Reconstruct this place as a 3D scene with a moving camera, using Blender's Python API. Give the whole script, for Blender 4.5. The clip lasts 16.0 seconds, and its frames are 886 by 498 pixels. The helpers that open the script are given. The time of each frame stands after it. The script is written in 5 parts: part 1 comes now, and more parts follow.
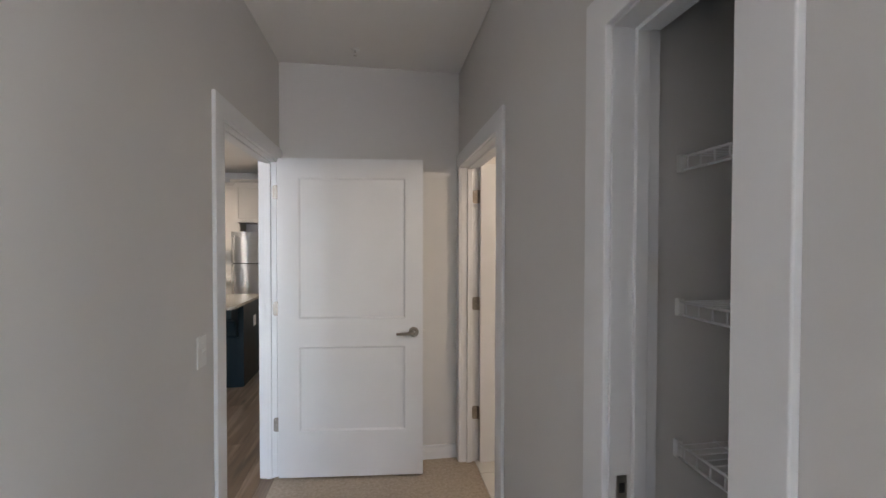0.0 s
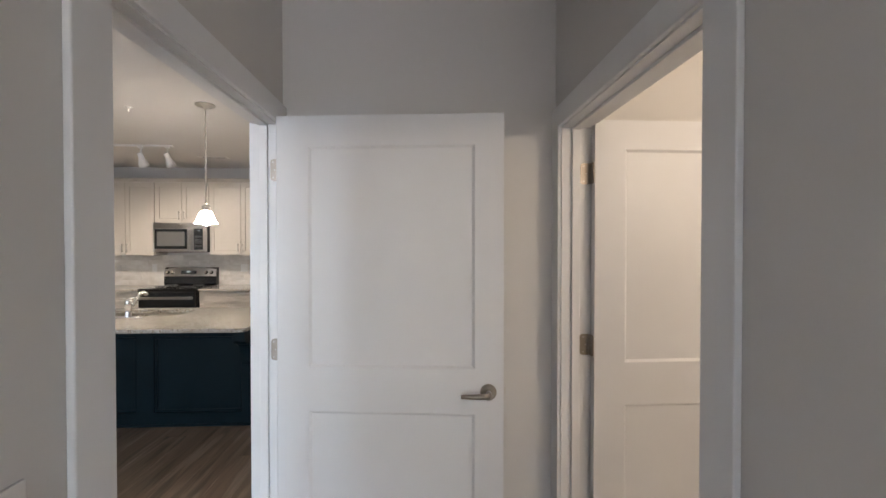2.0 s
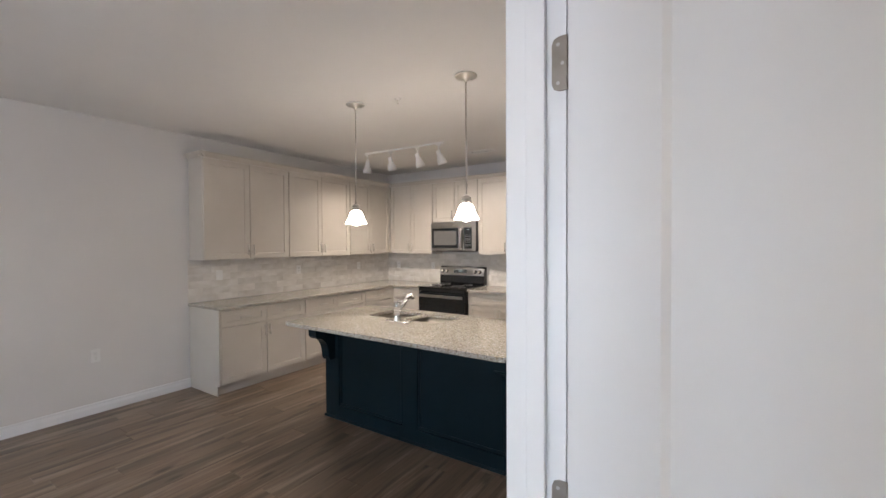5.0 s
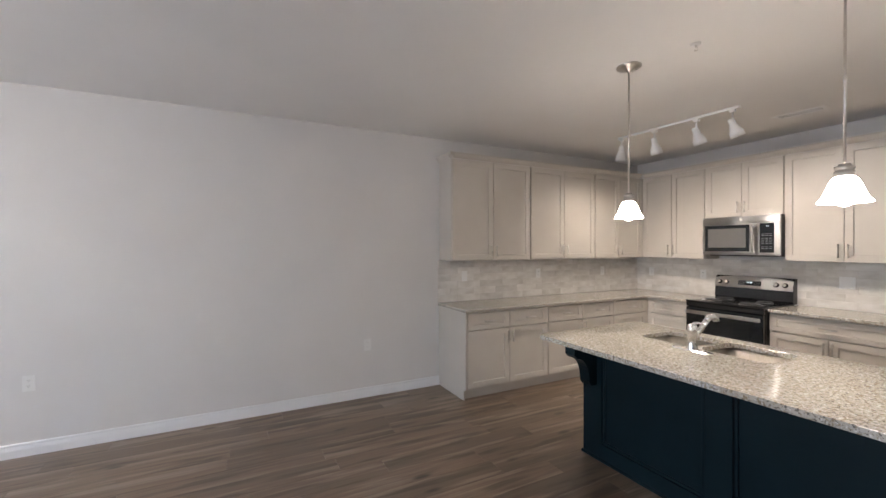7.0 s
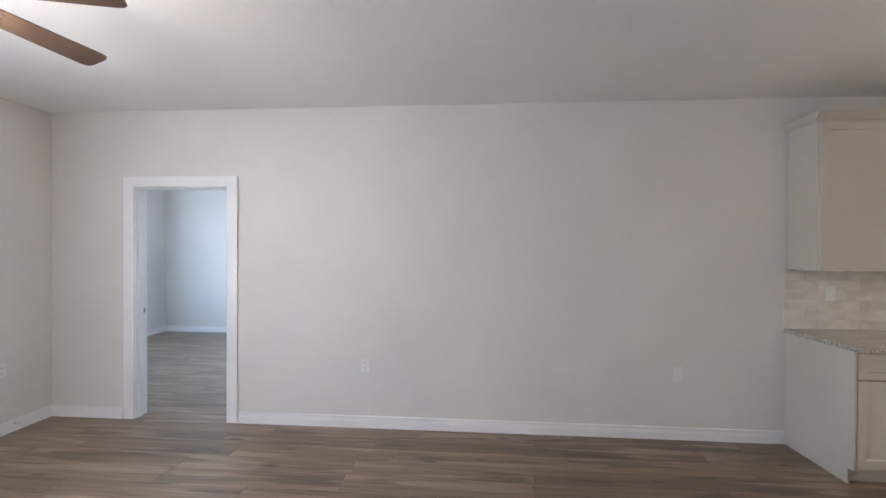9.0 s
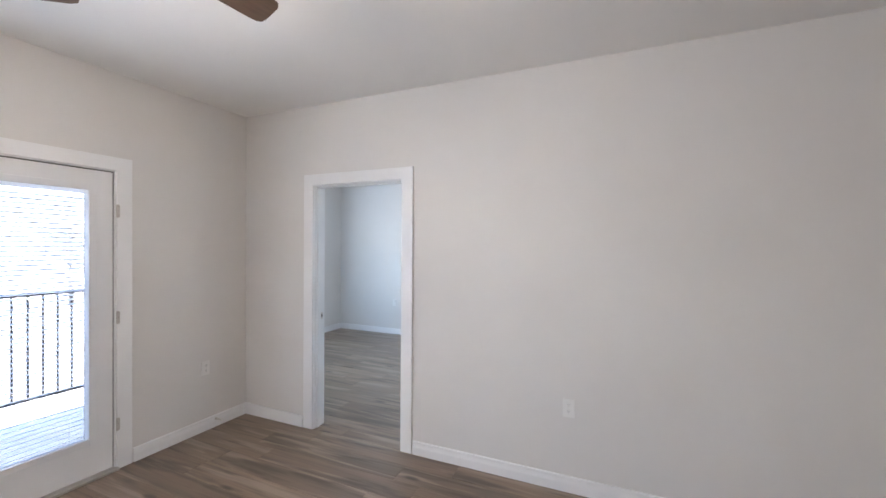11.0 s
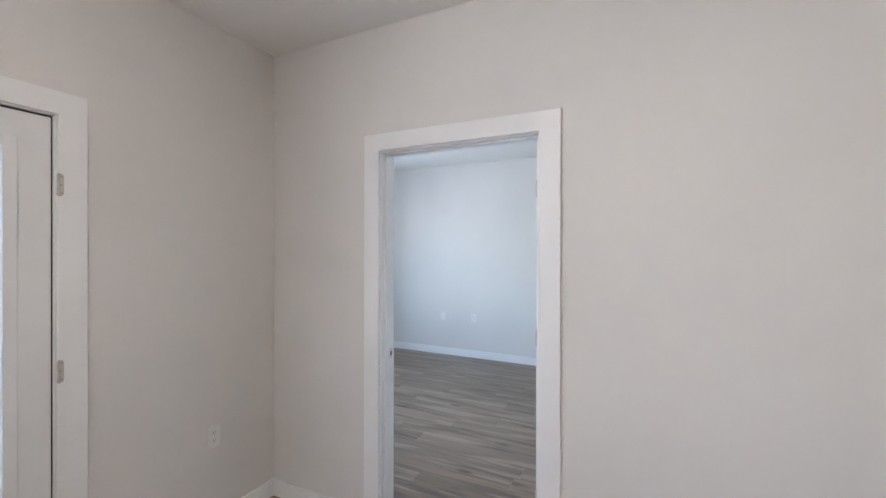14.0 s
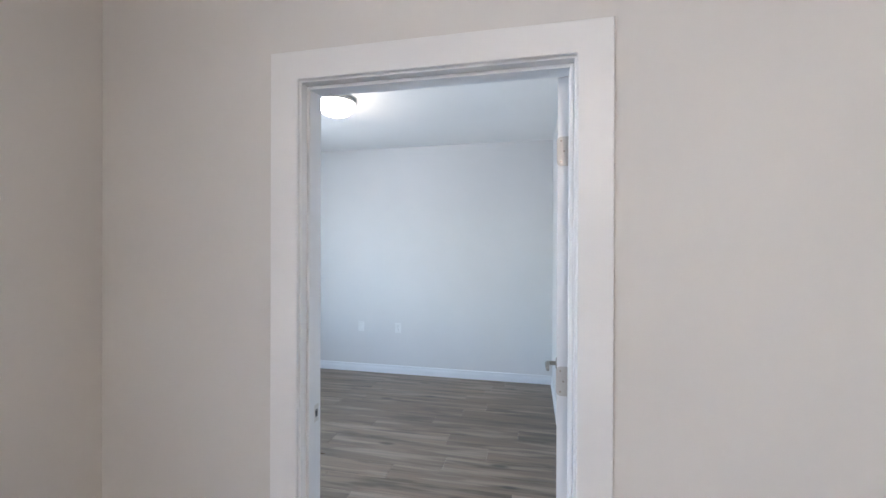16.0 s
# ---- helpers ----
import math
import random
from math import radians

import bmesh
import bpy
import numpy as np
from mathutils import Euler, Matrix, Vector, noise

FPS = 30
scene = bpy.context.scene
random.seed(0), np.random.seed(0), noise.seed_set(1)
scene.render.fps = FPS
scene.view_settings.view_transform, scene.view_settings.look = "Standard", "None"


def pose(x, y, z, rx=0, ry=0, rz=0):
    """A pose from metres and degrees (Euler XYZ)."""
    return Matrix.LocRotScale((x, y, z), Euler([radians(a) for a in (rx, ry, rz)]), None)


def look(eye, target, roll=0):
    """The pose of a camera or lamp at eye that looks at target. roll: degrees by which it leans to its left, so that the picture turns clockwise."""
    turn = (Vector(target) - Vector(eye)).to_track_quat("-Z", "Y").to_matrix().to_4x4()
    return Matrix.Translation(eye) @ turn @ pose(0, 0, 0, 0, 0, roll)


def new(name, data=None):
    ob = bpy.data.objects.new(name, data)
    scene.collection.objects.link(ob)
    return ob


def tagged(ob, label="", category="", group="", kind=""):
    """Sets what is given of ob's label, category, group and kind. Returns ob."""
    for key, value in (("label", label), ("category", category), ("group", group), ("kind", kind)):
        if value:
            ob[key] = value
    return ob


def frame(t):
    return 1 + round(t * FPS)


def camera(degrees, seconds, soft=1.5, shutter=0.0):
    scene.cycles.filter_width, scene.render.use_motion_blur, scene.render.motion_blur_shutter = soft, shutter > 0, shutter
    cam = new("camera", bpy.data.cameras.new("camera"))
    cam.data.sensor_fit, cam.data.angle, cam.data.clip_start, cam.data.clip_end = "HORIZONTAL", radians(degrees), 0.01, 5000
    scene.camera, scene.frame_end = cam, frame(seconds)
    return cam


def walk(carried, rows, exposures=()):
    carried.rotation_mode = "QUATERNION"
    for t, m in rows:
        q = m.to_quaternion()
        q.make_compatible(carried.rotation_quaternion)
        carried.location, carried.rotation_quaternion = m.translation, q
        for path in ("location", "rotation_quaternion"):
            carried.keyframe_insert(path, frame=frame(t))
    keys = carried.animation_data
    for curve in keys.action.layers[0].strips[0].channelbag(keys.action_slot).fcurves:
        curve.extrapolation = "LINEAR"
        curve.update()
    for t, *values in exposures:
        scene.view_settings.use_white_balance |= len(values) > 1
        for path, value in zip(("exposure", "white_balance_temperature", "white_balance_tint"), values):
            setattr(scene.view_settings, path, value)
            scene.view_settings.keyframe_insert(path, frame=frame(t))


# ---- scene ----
cam = camera(94.7, 16.0)
EXPOSURES = [(0, 3.38, 6750, 14), (2, 3.42, 6700, 14), (5, 3.57, 6620, 15), (8, 3.58, 6480, 15), (10, 3.56, 6560, 15), (12, 3.46, 6720, 15), (16, 3.36, 6700, 15)]
PATH = [
    (0, (0.052, -0.018, 1.523), (0.35, 1.959, 1.488), 0.1),
    (0.5, (0.013, 0.231, 1.517), (0.306, 2.209, 1.486), -0.1),
    (1, (0.014, 0.505, 1.53), (0.28, 2.487, 1.506), -0.1),
    (1.5, (0.024, 0.752, 1.532), (0.208, 2.743, 1.504), -0.2),
    (2, (0.005, 0.995, 1.532), (0.093, 2.993, 1.507), -0.0),
    (2.5, (-0.014, 1.193, 1.534), (-0.092, 3.192, 1.505), -0.1),
    (3, (-0.042, 1.393, 1.544), (-0.33, 3.372, 1.516), -0.0),
    (3.5, (-0.09, 1.565, 1.545), (-0.623, 3.493, 1.517), -0.1),
    (6, (-0.708, 2.221, 1.537), (-2.154, 3.603, 1.509), -0.1),
    (6.5, (-0.87, 2.241, 1.532), (-2.498, 3.403, 1.511), 0.0),
    (7, (-1.065, 2.199, 1.517), (-2.846, 3.11, 1.505), -0.1),
    (7.5, (-1.262, 2.127, 1.503), (-3.176, 2.708, 1.503), 0.0),
    (8, (-1.425, 2.017, 1.516), (-3.407, 2.289, 1.506), 0.3),
    (8.5, (-1.566, 1.899, 1.528), (-3.566, 1.941, 1.517), 0.4),
    (9, (-1.71, 1.76, 1.535), (-3.705, 1.615, 1.519), 0.3),
    (9.5, (-1.889, 1.568, 1.58), (-3.862, 1.241, 1.541), 0.3),
    (10, (-2.065, 1.464, 1.556), (-3.99, 0.923, 1.525), 0.3),
    (12.5, (-2.87, 0.611, 1.526), (-4.637, -0.325, 1.514), 0.3),
    (13, (-2.978, 0.426, 1.501), (-4.75, -0.502, 1.5), 0.1),
    (13.5, (-3.13, 0.235, 1.517), (-4.908, -0.682, 1.506), 0.1),
    (14, (-3.27, 0.058, 1.519), (-5.069, -0.815, 1.515), 0.1),
    (14.5, (-3.413, -0.131, 1.514), (-5.254, -0.912, 1.512), 0.1),
    (15, (-3.543, -0.259, 1.506), (-5.424, -0.939, 1.504), 0.4),
    (15.5, (-3.74, -0.371, 1.498), (-5.658, -0.938, 1.498), 0.1),
    (16, (-3.906, -0.468, 1.503), (-5.86, -0.894, 1.498), 0.2),
]
walk(cam, [(t, look(eye, target, roll)) for t, eye, target, roll in PATH], EXPOSURES)

# ---- light ----
world = bpy.data.worlds.new("sky")
scene.world = world
world.use_nodes = True
wn = world.node_tree
sky = wn.nodes.new("ShaderNodeTexSky")
sky.sky_type, sky.sun_disc = "NISHITA", False
sky.sun_elevation, sky.sun_rotation = radians(48), radians(330)
wn.links.new(sky.outputs[0], wn.nodes["Background"].inputs[0])
wn.nodes["Background"].inputs[1].default_value = 0.15


def lamp(name, kind, place, watts, colour, size=0.1, target=None, size_y=None, spread=None, blend=None):
    data = bpy.data.lights.new(name, kind)
    data.energy, data.color = watts, colour
    ob = new(name, data)
    ob.matrix_basis = look(place, target) if target else pose(*place)
    if kind == "AREA":
        data.shape, data.size, data.size_y = "RECTANGLE", size, size_y or size
    elif kind == "SUN":
        data.angle = size
    else:
        data.shadow_soft_size = size
    if kind == "SPOT":
        data.spot_size, data.spot_blend = spread, blend
    return ob


WARM, SOFT, DAY = (1.0, 0.82, 0.63), (1.0, 0.90, 0.78), (0.66, 0.81, 1.0)
lamp("sun", "SUN", (4, 12, 14), 2.5, (1.0, 0.95, 0.88), radians(2), target=(0, 5, 0))
# area lamps added out of view, standing in for daylight from assumed windows
for wx in (-2.58, -1.52):
    lamp("daylight_fill_living", "AREA", (wx, -2.06, 1.35), 2.95, DAY, 0.56, target=(wx, 3, 1.2), size_y=1.5)
lamp("daylight_fill_bedroom", "AREA", (0.95, -3.66, 1.6), 1.75, (1.0, 0.98, 0.97), 1.5, target=(0.95, 0, 1.6), size_y=1.6)
lamp("daylight_fill_bedroom_side", "AREA", (3.26, -2.0, 1.4), 2.6, (0.98, 0.96, 0.98), 1.5, target=(0, -2.0, 1.4), size_y=1.4)
lamp("daylight_fill_den", "AREA", (-6.25, -3.72, 1.45), 4.8, (0.40, 0.69, 1.0), 1.7, target=(-6.25, 0, 1.3), size_y=1.5)
for px in (-2.903, -1.835):
    lamp("pendant_bulb_light", "POINT", (px, 4.515, 1.70), 0.62, SOFT, 0.035)
lamp("fan_bulb_light", "POINT", (-2.935, -0.127, 2.25), 2.4, SOFT, 0.09)
lamp("dome_bulb_light", "POINT", (-6.95, -2.02, 2.46), 0.40, (1.0, 0.9, 0.78), 0.1)
# bathroom lamp is added out of view for the warm light in there
lamp("bath_fill_light", "POINT", (1.75, 1.35, 2.05), 2.6, (1.0, 0.85, 0.67), 0.10)
# hall lamp is an unseen fill, added to brighten hall and kitchen
lamp("unseen_hall_light", "POINT", (0.0, 6.35, 2.52), 1.7, (1.0, 0.85, 0.67), 0.12)
TRACK = [(-4.13, 5.945), (-3.75, 5.957), (-3.34, 5.97), (-3.04, 5.98)]
AIM = [(-4.32, 6.05), (-3.80, 6.50), (-3.15, 6.50), (-2.75, 6.50)]
for (hx, hy), (ax, ay) in zip(TRACK, AIM):
    hd = (Vector((ax, ay, 1.2)) - Vector((hx, hy, 2.56))).normalized()
    lamp("track_bulb_light", "SPOT", Vector((hx, hy, 2.56)) + hd * 0.135, 3.5, SOFT, 0.03,
         target=Vector((hx, hy, 2.56)) + hd * 2, spread=radians(150), blend=1.0)


# ---- materials ----
def links(mat):
    nt = mat.node_tree
    return nt, nt.nodes["Principled BSDF"], nt.links


def surf(name, c1, c2, rough=0.5, scale=8.0, bump=0.05, fine=180.0, metal=0.0, stretch=(1, 1, 1), vary=0.0,
         coat=0.0, rough_var=0.06, detail=4.0, step=0.002):
    """Two colours mixed by a coarse noise, fine bump, slightly uneven gloss; vary: brightness change from piece to piece."""
    mat = bpy.data.materials.new(name)
    mat.use_nodes = True
    nt, bsdf, link = links(mat)
    co = nt.nodes.new("ShaderNodeTexCoord")
    mp = nt.nodes.new("ShaderNodeMapping")
    mp.inputs["Scale"].default_value = stretch
    link.new(co.outputs["Object"], mp.inputs["Vector"])
    info = nt.nodes.new("ShaderNodeObjectInfo")
    if vary:
        off = nt.nodes.new("ShaderNodeVectorMath")
        off.operation = "MULTIPLY_ADD"
        off.inputs[1].default_value, off.inputs[2].default_value = (37, 53, 71), (0, 0, 0)
        link.new(info.outputs["Random"], off.inputs[0])
        link.new(off.outputs[0], mp.inputs["Location"])
    n1 = nt.nodes.new("ShaderNodeTexNoise")
    n1.inputs["Scale"].default_value, n1.inputs["Detail"].default_value = scale, detail
    link.new(mp.outputs[0], n1.inputs["Vector"])
    mix = nt.nodes.new("ShaderNodeMix")
    mix.data_type = "RGBA"
    mix.inputs["A"].default_value, mix.inputs["B"].default_value = (*c1, 1), (*c2, 1)
    ramp = nt.nodes.new("ShaderNodeMapRange")
    ramp.inputs["From Min"].default_value, ramp.inputs["From Max"].default_value = 0.3, 0.7
    link.new(n1.outputs["Fac"], ramp.inputs["Value"])
    link.new(ramp.outputs[0], mix.inputs["Factor"])
    out = mix.outputs["Result"]
    if vary:
        hsv = nt.nodes.new("ShaderNodeHueSaturation")
        mr = nt.nodes.new("ShaderNodeMapRange")
        mr.inputs["To Min"].default_value, mr.inputs["To Max"].default_value = 1 - vary, 1 + vary
        link.new(info.outputs["Random"], mr.inputs["Value"])
        link.new(mr.outputs[0], hsv.inputs["Value"])
        link.new(out, hsv.inputs["Color"])
        out = hsv.outputs["Color"]
    link.new(out, bsdf.inputs["Base Color"])
    n2 = nt.nodes.new("ShaderNodeTexNoise")
    n2.inputs["Scale"].default_value, n2.inputs["Detail"].default_value = fine, 2.0
    link.new(mp.outputs[0], n2.inputs["Vector"])
    rr_ = nt.nodes.new("ShaderNodeMapRange")
    rr_.inputs["To Min"].default_value, rr_.inputs["To Max"].default_value = rough - rough_var, rough + rough_var
    link.new(n1.outputs["Fac"], rr_.inputs["Value"])
    link.new(rr_.outputs[0], bsdf.inputs["Roughness"])
    if bump:
        bp = nt.nodes.new("ShaderNodeBump")
        bp.inputs["Strength"].default_value, bp.inputs["Distance"].default_value = bump, step
        link.new(n2.outputs["Fac"], bp.inputs["Height"])
        link.new(bp.outputs[0], bsdf.inputs["Normal"])
    bsdf.inputs["Metallic"].default_value = metal
    bsdf.inputs["Coat Weight"].default_value = coat
    return mat


def glow(name, colour, strength, base=(0.9, 0.9, 0.88)):
    mat = bpy.data.materials.new(name)
    mat.use_nodes = True
    nt, bsdf, link = links(mat)
    bsdf.inputs["Base Color"].default_value = (*base, 1)
    bsdf.inputs["Emission Color"].default_value = (*colour, 1)
    bsdf.inputs["Emission Strength"].default_value = strength
    bsdf.inputs["Roughness"].default_value = 0.3
    return mat


def granite():
    mat = surf("speckled_granite", (0.50, 0.47, 0.415), (0.43, 0.395, 0.34), 0.07, 14, 0.0, rough_var=0.04)
    nt, bsdf, link = links(mat)
    src = bsdf.inputs["Base Color"].links[0].from_socket
    co = nt.nodes.new("ShaderNodeTexCoord")
    for scale, lo, hi, colour, det in ((78, 0.56, 0.63, (0.17, 0.155, 0.14), 3.0), (60, 0.54, 0.62, (0.29, 0.235, 0.165), 3.0),
                                       (210, 0.62, 0.70, (0.06, 0.06, 0.065), 2.0), (85, 0.58, 0.65, (0.66, 0.645, 0.61), 3.0)):
        nz = nt.nodes.new("ShaderNodeTexNoise")
        nz.inputs["Scale"].default_value, nz.inputs["Detail"].default_value = scale, det
        mp = nt.nodes.new("ShaderNodeMapping")
        mp.inputs["Location"].default_value = (scale, scale * 0.37, 0)
        link.new(co.outputs["Object"], mp.inputs[0])
        link.new(mp.outputs[0], nz.inputs["Vector"])
        mr = nt.nodes.new("ShaderNodeMapRange")
        mr.inputs["From Min"].default_value, mr.inputs["From Max"].default_value = lo, hi
        link.new(nz.outputs["Fac"], mr.inputs["Value"])
        mx = nt.nodes.new("ShaderNodeMix")
        mx.data_type = "RGBA"
        link.new(mr.outputs[0], mx.inputs["Factor"])
        link.new(src, mx.inputs["A"])
        mx.inputs["B"].default_value = (*colour, 1)
        src = mx.outputs["Result"]
    link.new(src, bsdf.inputs["Base Color"])
    return mat


def plank_wood():
    """Grey-brown vinyl plank: long soft streaks, fine grain, small dark knots, tone changing from plank to plank."""
    mat = surf("vinyl_plank", (0.158, 0.110, 0.076), (0.222, 0.160, 0.112), 0.30, 1.0, 0.04, 60, stretch=(9.0, 0.75, 1), vary=0.20, detail=3,
               rough_var=0.05)
    nt, bsdf, link = links(mat)
    src = bsdf.inputs["Base Color"].links[0].from_socket
    mp = [n for n in nt.nodes if n.bl_idname == "ShaderNodeMapping"][0]

    def layer(fac, lo, hi, colour, amount):
        nonlocal src
        mr = nt.nodes.new("ShaderNodeMapRange")
        mr.interpolation_type = "SMOOTHSTEP"
        mr.inputs["From Min"].default_value, mr.inputs["From Max"].default_value, mr.inputs["To Max"].default_value = lo, hi, amount
        link.new(fac, mr.inputs["Value"])
        mx = nt.nodes.new("ShaderNodeMix")
        mx.data_type = "RGBA"
        link.new(mr.outputs[0], mx.inputs["Factor"])
        link.new(src, mx.inputs["A"])
        mx.inputs["B"].default_value = (*colour, 1)
        src = mx.outputs["Result"]

    for st, lo, hi, colour, amount, det in (((1.7, 1.9, 1), 0.50, 0.68, (0.070, 0.046, 0.031), 0.80, 3),
                                            ((1.5, 1.5, 1), 0.50, 0.66, (0.320, 0.248, 0.186), 0.80, 3),
                                            ((11.0, 3.0, 1), 0.45, 0.68, (0.080, 0.056, 0.040), 0.36, 4)):
        m2 = nt.nodes.new("ShaderNodeMapping")
        m2.inputs["Scale"].default_value = st
        m2.inputs["Location"].default_value = (st[0] * 3.1, st[1] * 7.7, det)
        link.new(mp.outputs[0], m2.inputs[0])
        nz = nt.nodes.new("ShaderNodeTexNoise")
        nz.inputs["Scale"].default_value, nz.inputs["Detail"].default_value = 1.0, det
        nz.inputs["Distortion"].default_value = 0.25
        link.new(m2.outputs[0], nz.inputs["Vector"])
        layer(nz.outputs["Fac"], lo, hi, colour, amount)
    m3 = nt.nodes.new("ShaderNodeMapping")
    m3.inputs["Scale"].default_value = (0.62, 2.4, 1)
    link.new(mp.outputs[0], m3.inputs[0])
    vo = nt.nodes.new("ShaderNodeTexVoronoi")
    vo.inputs["Scale"].default_value = 1.0
    link.new(m3.outputs[0], vo.inputs["Vector"])
    inv = nt.nodes.new("ShaderNodeMath")
    inv.operation = "SUBTRACT"
    inv.inputs[0].default_value = 1.0
    link.new(vo.outputs["Distance"], inv.inputs[1])
    layer(inv.outputs[0], 0.84, 0.95, (0.040, 0.027, 0.019), 0.80)
    link.new(src, bsdf.inputs["Base Color"])
    return mat


def glass(name, rough=0.0):
    mat = bpy.data.materials.new(name)
    mat.use_nodes = True
    nt, bsdf, link = links(mat)
    bsdf.inputs["Transmission Weight"].default_value = 1.0
    bsdf.inputs["Roughness"].default_value = rough
    bsdf.inputs["IOR"].default_value = 1.45
    return mat


PAINT = surf("greige_wall_paint", (0.615, 0.597, 0.578), (0.645, 0.627, 0.608), 0.75, 1.4, 0.12, 320, step=0.001)
CEIL = surf("flat_ceiling_paint", (0.78, 0.765, 0.74), (0.82, 0.805, 0.78), 0.85, 1.2, 0.15, 240, step=0.001)
TRIM = surf("white_semigloss_trim", (0.71, 0.71, 0.715), (0.75, 0.75, 0.755), 0.40, 3, 0.02, 60)
DOOR = surf("white_door_paint", (0.65, 0.65, 0.66), (0.69, 0.69, 0.70), 0.42, 2.5, 0.04, 220, step=0.001)
CAB = surf("greige_cabinet_paint", (0.505, 0.463, 0.408), (0.545, 0.502, 0.445), 0.40, 2.5, 0.03, 180)
NAVY = surf("deep_navy_paint", (0.0034, 0.0105, 0.0145), (0.0050, 0.0145, 0.0195), 0.36, 3, 0.03, 160)
links(NAVY)[1].inputs["Specular IOR Level"].default_value = 0.14
GRANITE = granite()
PLANK = plank_wood()
SUBFLOOR = surf("dark_underlay", (0.04, 0.032, 0.026), (0.06, 0.048, 0.04), 0.9, 6)
CARPET = surf("beige_cut_pile_carpet", (0.40, 0.335, 0.265), (0.52, 0.445, 0.36), 0.95, 55, 0.9, 420, step=0.006)
BATHTILE = surf("pale_floor_tile", (0.62, 0.60, 0.57), (0.74, 0.72, 0.69), 0.3, 6, 0.03, vary=0.05)
TILE = surf("mottled_stone_tile", (0.53, 0.495, 0.45), (0.69, 0.665, 0.63), 0.32, 11, 0.06, 90, vary=0.08, stretch=(0.6, 1, 1.6))
GROUT = surf("pale_grout", (0.58, 0.55, 0.51), (0.64, 0.61, 0.57), 0.9, 30, 0.2)
STEEL = surf("brushed_stainless", (0.43, 0.425, 0.418), (0.45, 0.445, 0.438), 0.28, 40, 0.0, 300, metal=1.0, rough_var=0.0, stretch=(0.04, 0.04, 6), step=0.0004)
tg_ = STEEL.node_tree.nodes.new("ShaderNodeCombineXYZ")
tg_.inputs[2].default_value = 1.0
STEEL.node_tree.links.new(tg_.outputs[0], links(STEEL)[1].inputs["Tangent"])
links(STEEL)[1].inputs["Anisotropic"].default_value = 1.0
wv_, wb_, wm_ = [STEEL.node_tree.nodes.new(k) for k in ("ShaderNodeTexNoise", "ShaderNodeBump", "ShaderNodeMapping")]
wc_ = STEEL.node_tree.nodes.new("ShaderNodeTexCoord")
wm_.inputs["Scale"].default_value, wv_.inputs["Scale"].default_value, wv_.inputs["Detail"].default_value = (9, 9, 2.2), 1.0, 1.0
wb_.inputs["Strength"].default_value, wb_.inputs["Distance"].default_value = 0.14, 0.004
for a_, b_ in ((wc_.outputs["Object"], wm_.inputs[0]), (wm_.outputs[0], wv_.inputs["Vector"]), (wv_.outputs["Fac"], wb_.inputs["Height"]),
               (wb_.outputs[0], links(STEEL)[1].inputs["Normal"])):
    STEEL.node_tree.links.new(a_, b_)
SINKSTEEL = surf("satin_sink_steel", (0.27, 0.245, 0.21), (0.33, 0.305, 0.27), 0.46, 30, 0.03, 240, metal=1.0, stretch=(3, 0.2, 1), step=0.0004)
NICKEL = surf("satin_nickel", (0.56, 0.535, 0.50), (0.64, 0.615, 0.58), 0.30, 20, 0.02, metal=1.0)
AGED = surf("darkened_satin_nickel", (0.27, 0.235, 0.20), (0.36, 0.32, 0.28), 0.30, 20, 0.02, metal=1.0)
PLATE = surf("matt_nickel_plate", (0.50, 0.47, 0.44), (0.56, 0.53, 0.50), 0.55, 20, 0.02, metal=1.0)
CHROME = surf("polished_chrome", (0.78, 0.78, 0.78), (0.84, 0.84, 0.84), 0.07, 10, 0.0, metal=1.0, rough_var=0.03)
BLACK = surf("black_enamel", (0.008, 0.008, 0.009), (0.014, 0.014, 0.015), 0.18, 4, 0.02)
BLACKGLASS = surf("black_oven_glass", (0.006, 0.008, 0.010), (0.010, 0.012, 0.014), 0.06, 3, 0.0, rough_var=0.02)
GREYGLASS = surf("grey_meshed_window", (0.105, 0.102, 0.098), (0.125, 0.121, 0.116), 0.10, 400, 0.0)
DARKPLASTIC = surf("dark_plastic", (0.02, 0.02, 0.021), (0.035, 0.035, 0.036), 0.5, 8)
WHITEPLASTIC = surf("white_plastic", (0.74, 0.735, 0.72), (0.78, 0.775, 0.76), 0.35, 6, 0.0)
MARK = surf("grey_key_print", (0.16, 0.16, 0.16), (0.20, 0.20, 0.20), 0.5, 8, 0.0)
ALMOND = surf("soft_white_plastic", (0.67, 0.66, 0.64), (0.71, 0.70, 0.68), 0.4, 6, 0.0)
SLOT = surf("socket_slot", (0.03, 0.03, 0.03), (0.05, 0.05, 0.05), 0.6, 6, 0.0)
BLINDVINYL = surf("white_blind_vinyl", (0.78, 0.79, 0.82), (0.83, 0.84, 0.86), 0.4, 5, 0.0)
FANWOOD = surf("walnut_fan_blade", (0.078, 0.047, 0.031), (0.118, 0.073, 0.048), 0.48, 4, 0.03, 60, stretch=(1.2, 14, 1), detail=6)
WIRE = surf("white_coated_wire", (0.70, 0.70, 0.70), (0.76, 0.76, 0.76), 0.4, 10, 0.0)
IRON = surf("dark_railing_iron", (0.030, 0.032, 0.036), (0.045, 0.047, 0.052), 0.5, 12)
DECK = surf("pale_balcony_concrete", (0.58, 0.57, 0.56), (0.66, 0.65, 0.64), 0.85, 3, 0.3, 60)
nt_, bs_, ln_ = links(BLINDVINYL)
tl_, mx_ = nt_.nodes.new("ShaderNodeBsdfTranslucent"), nt_.nodes.new("ShaderNodeMixShader")
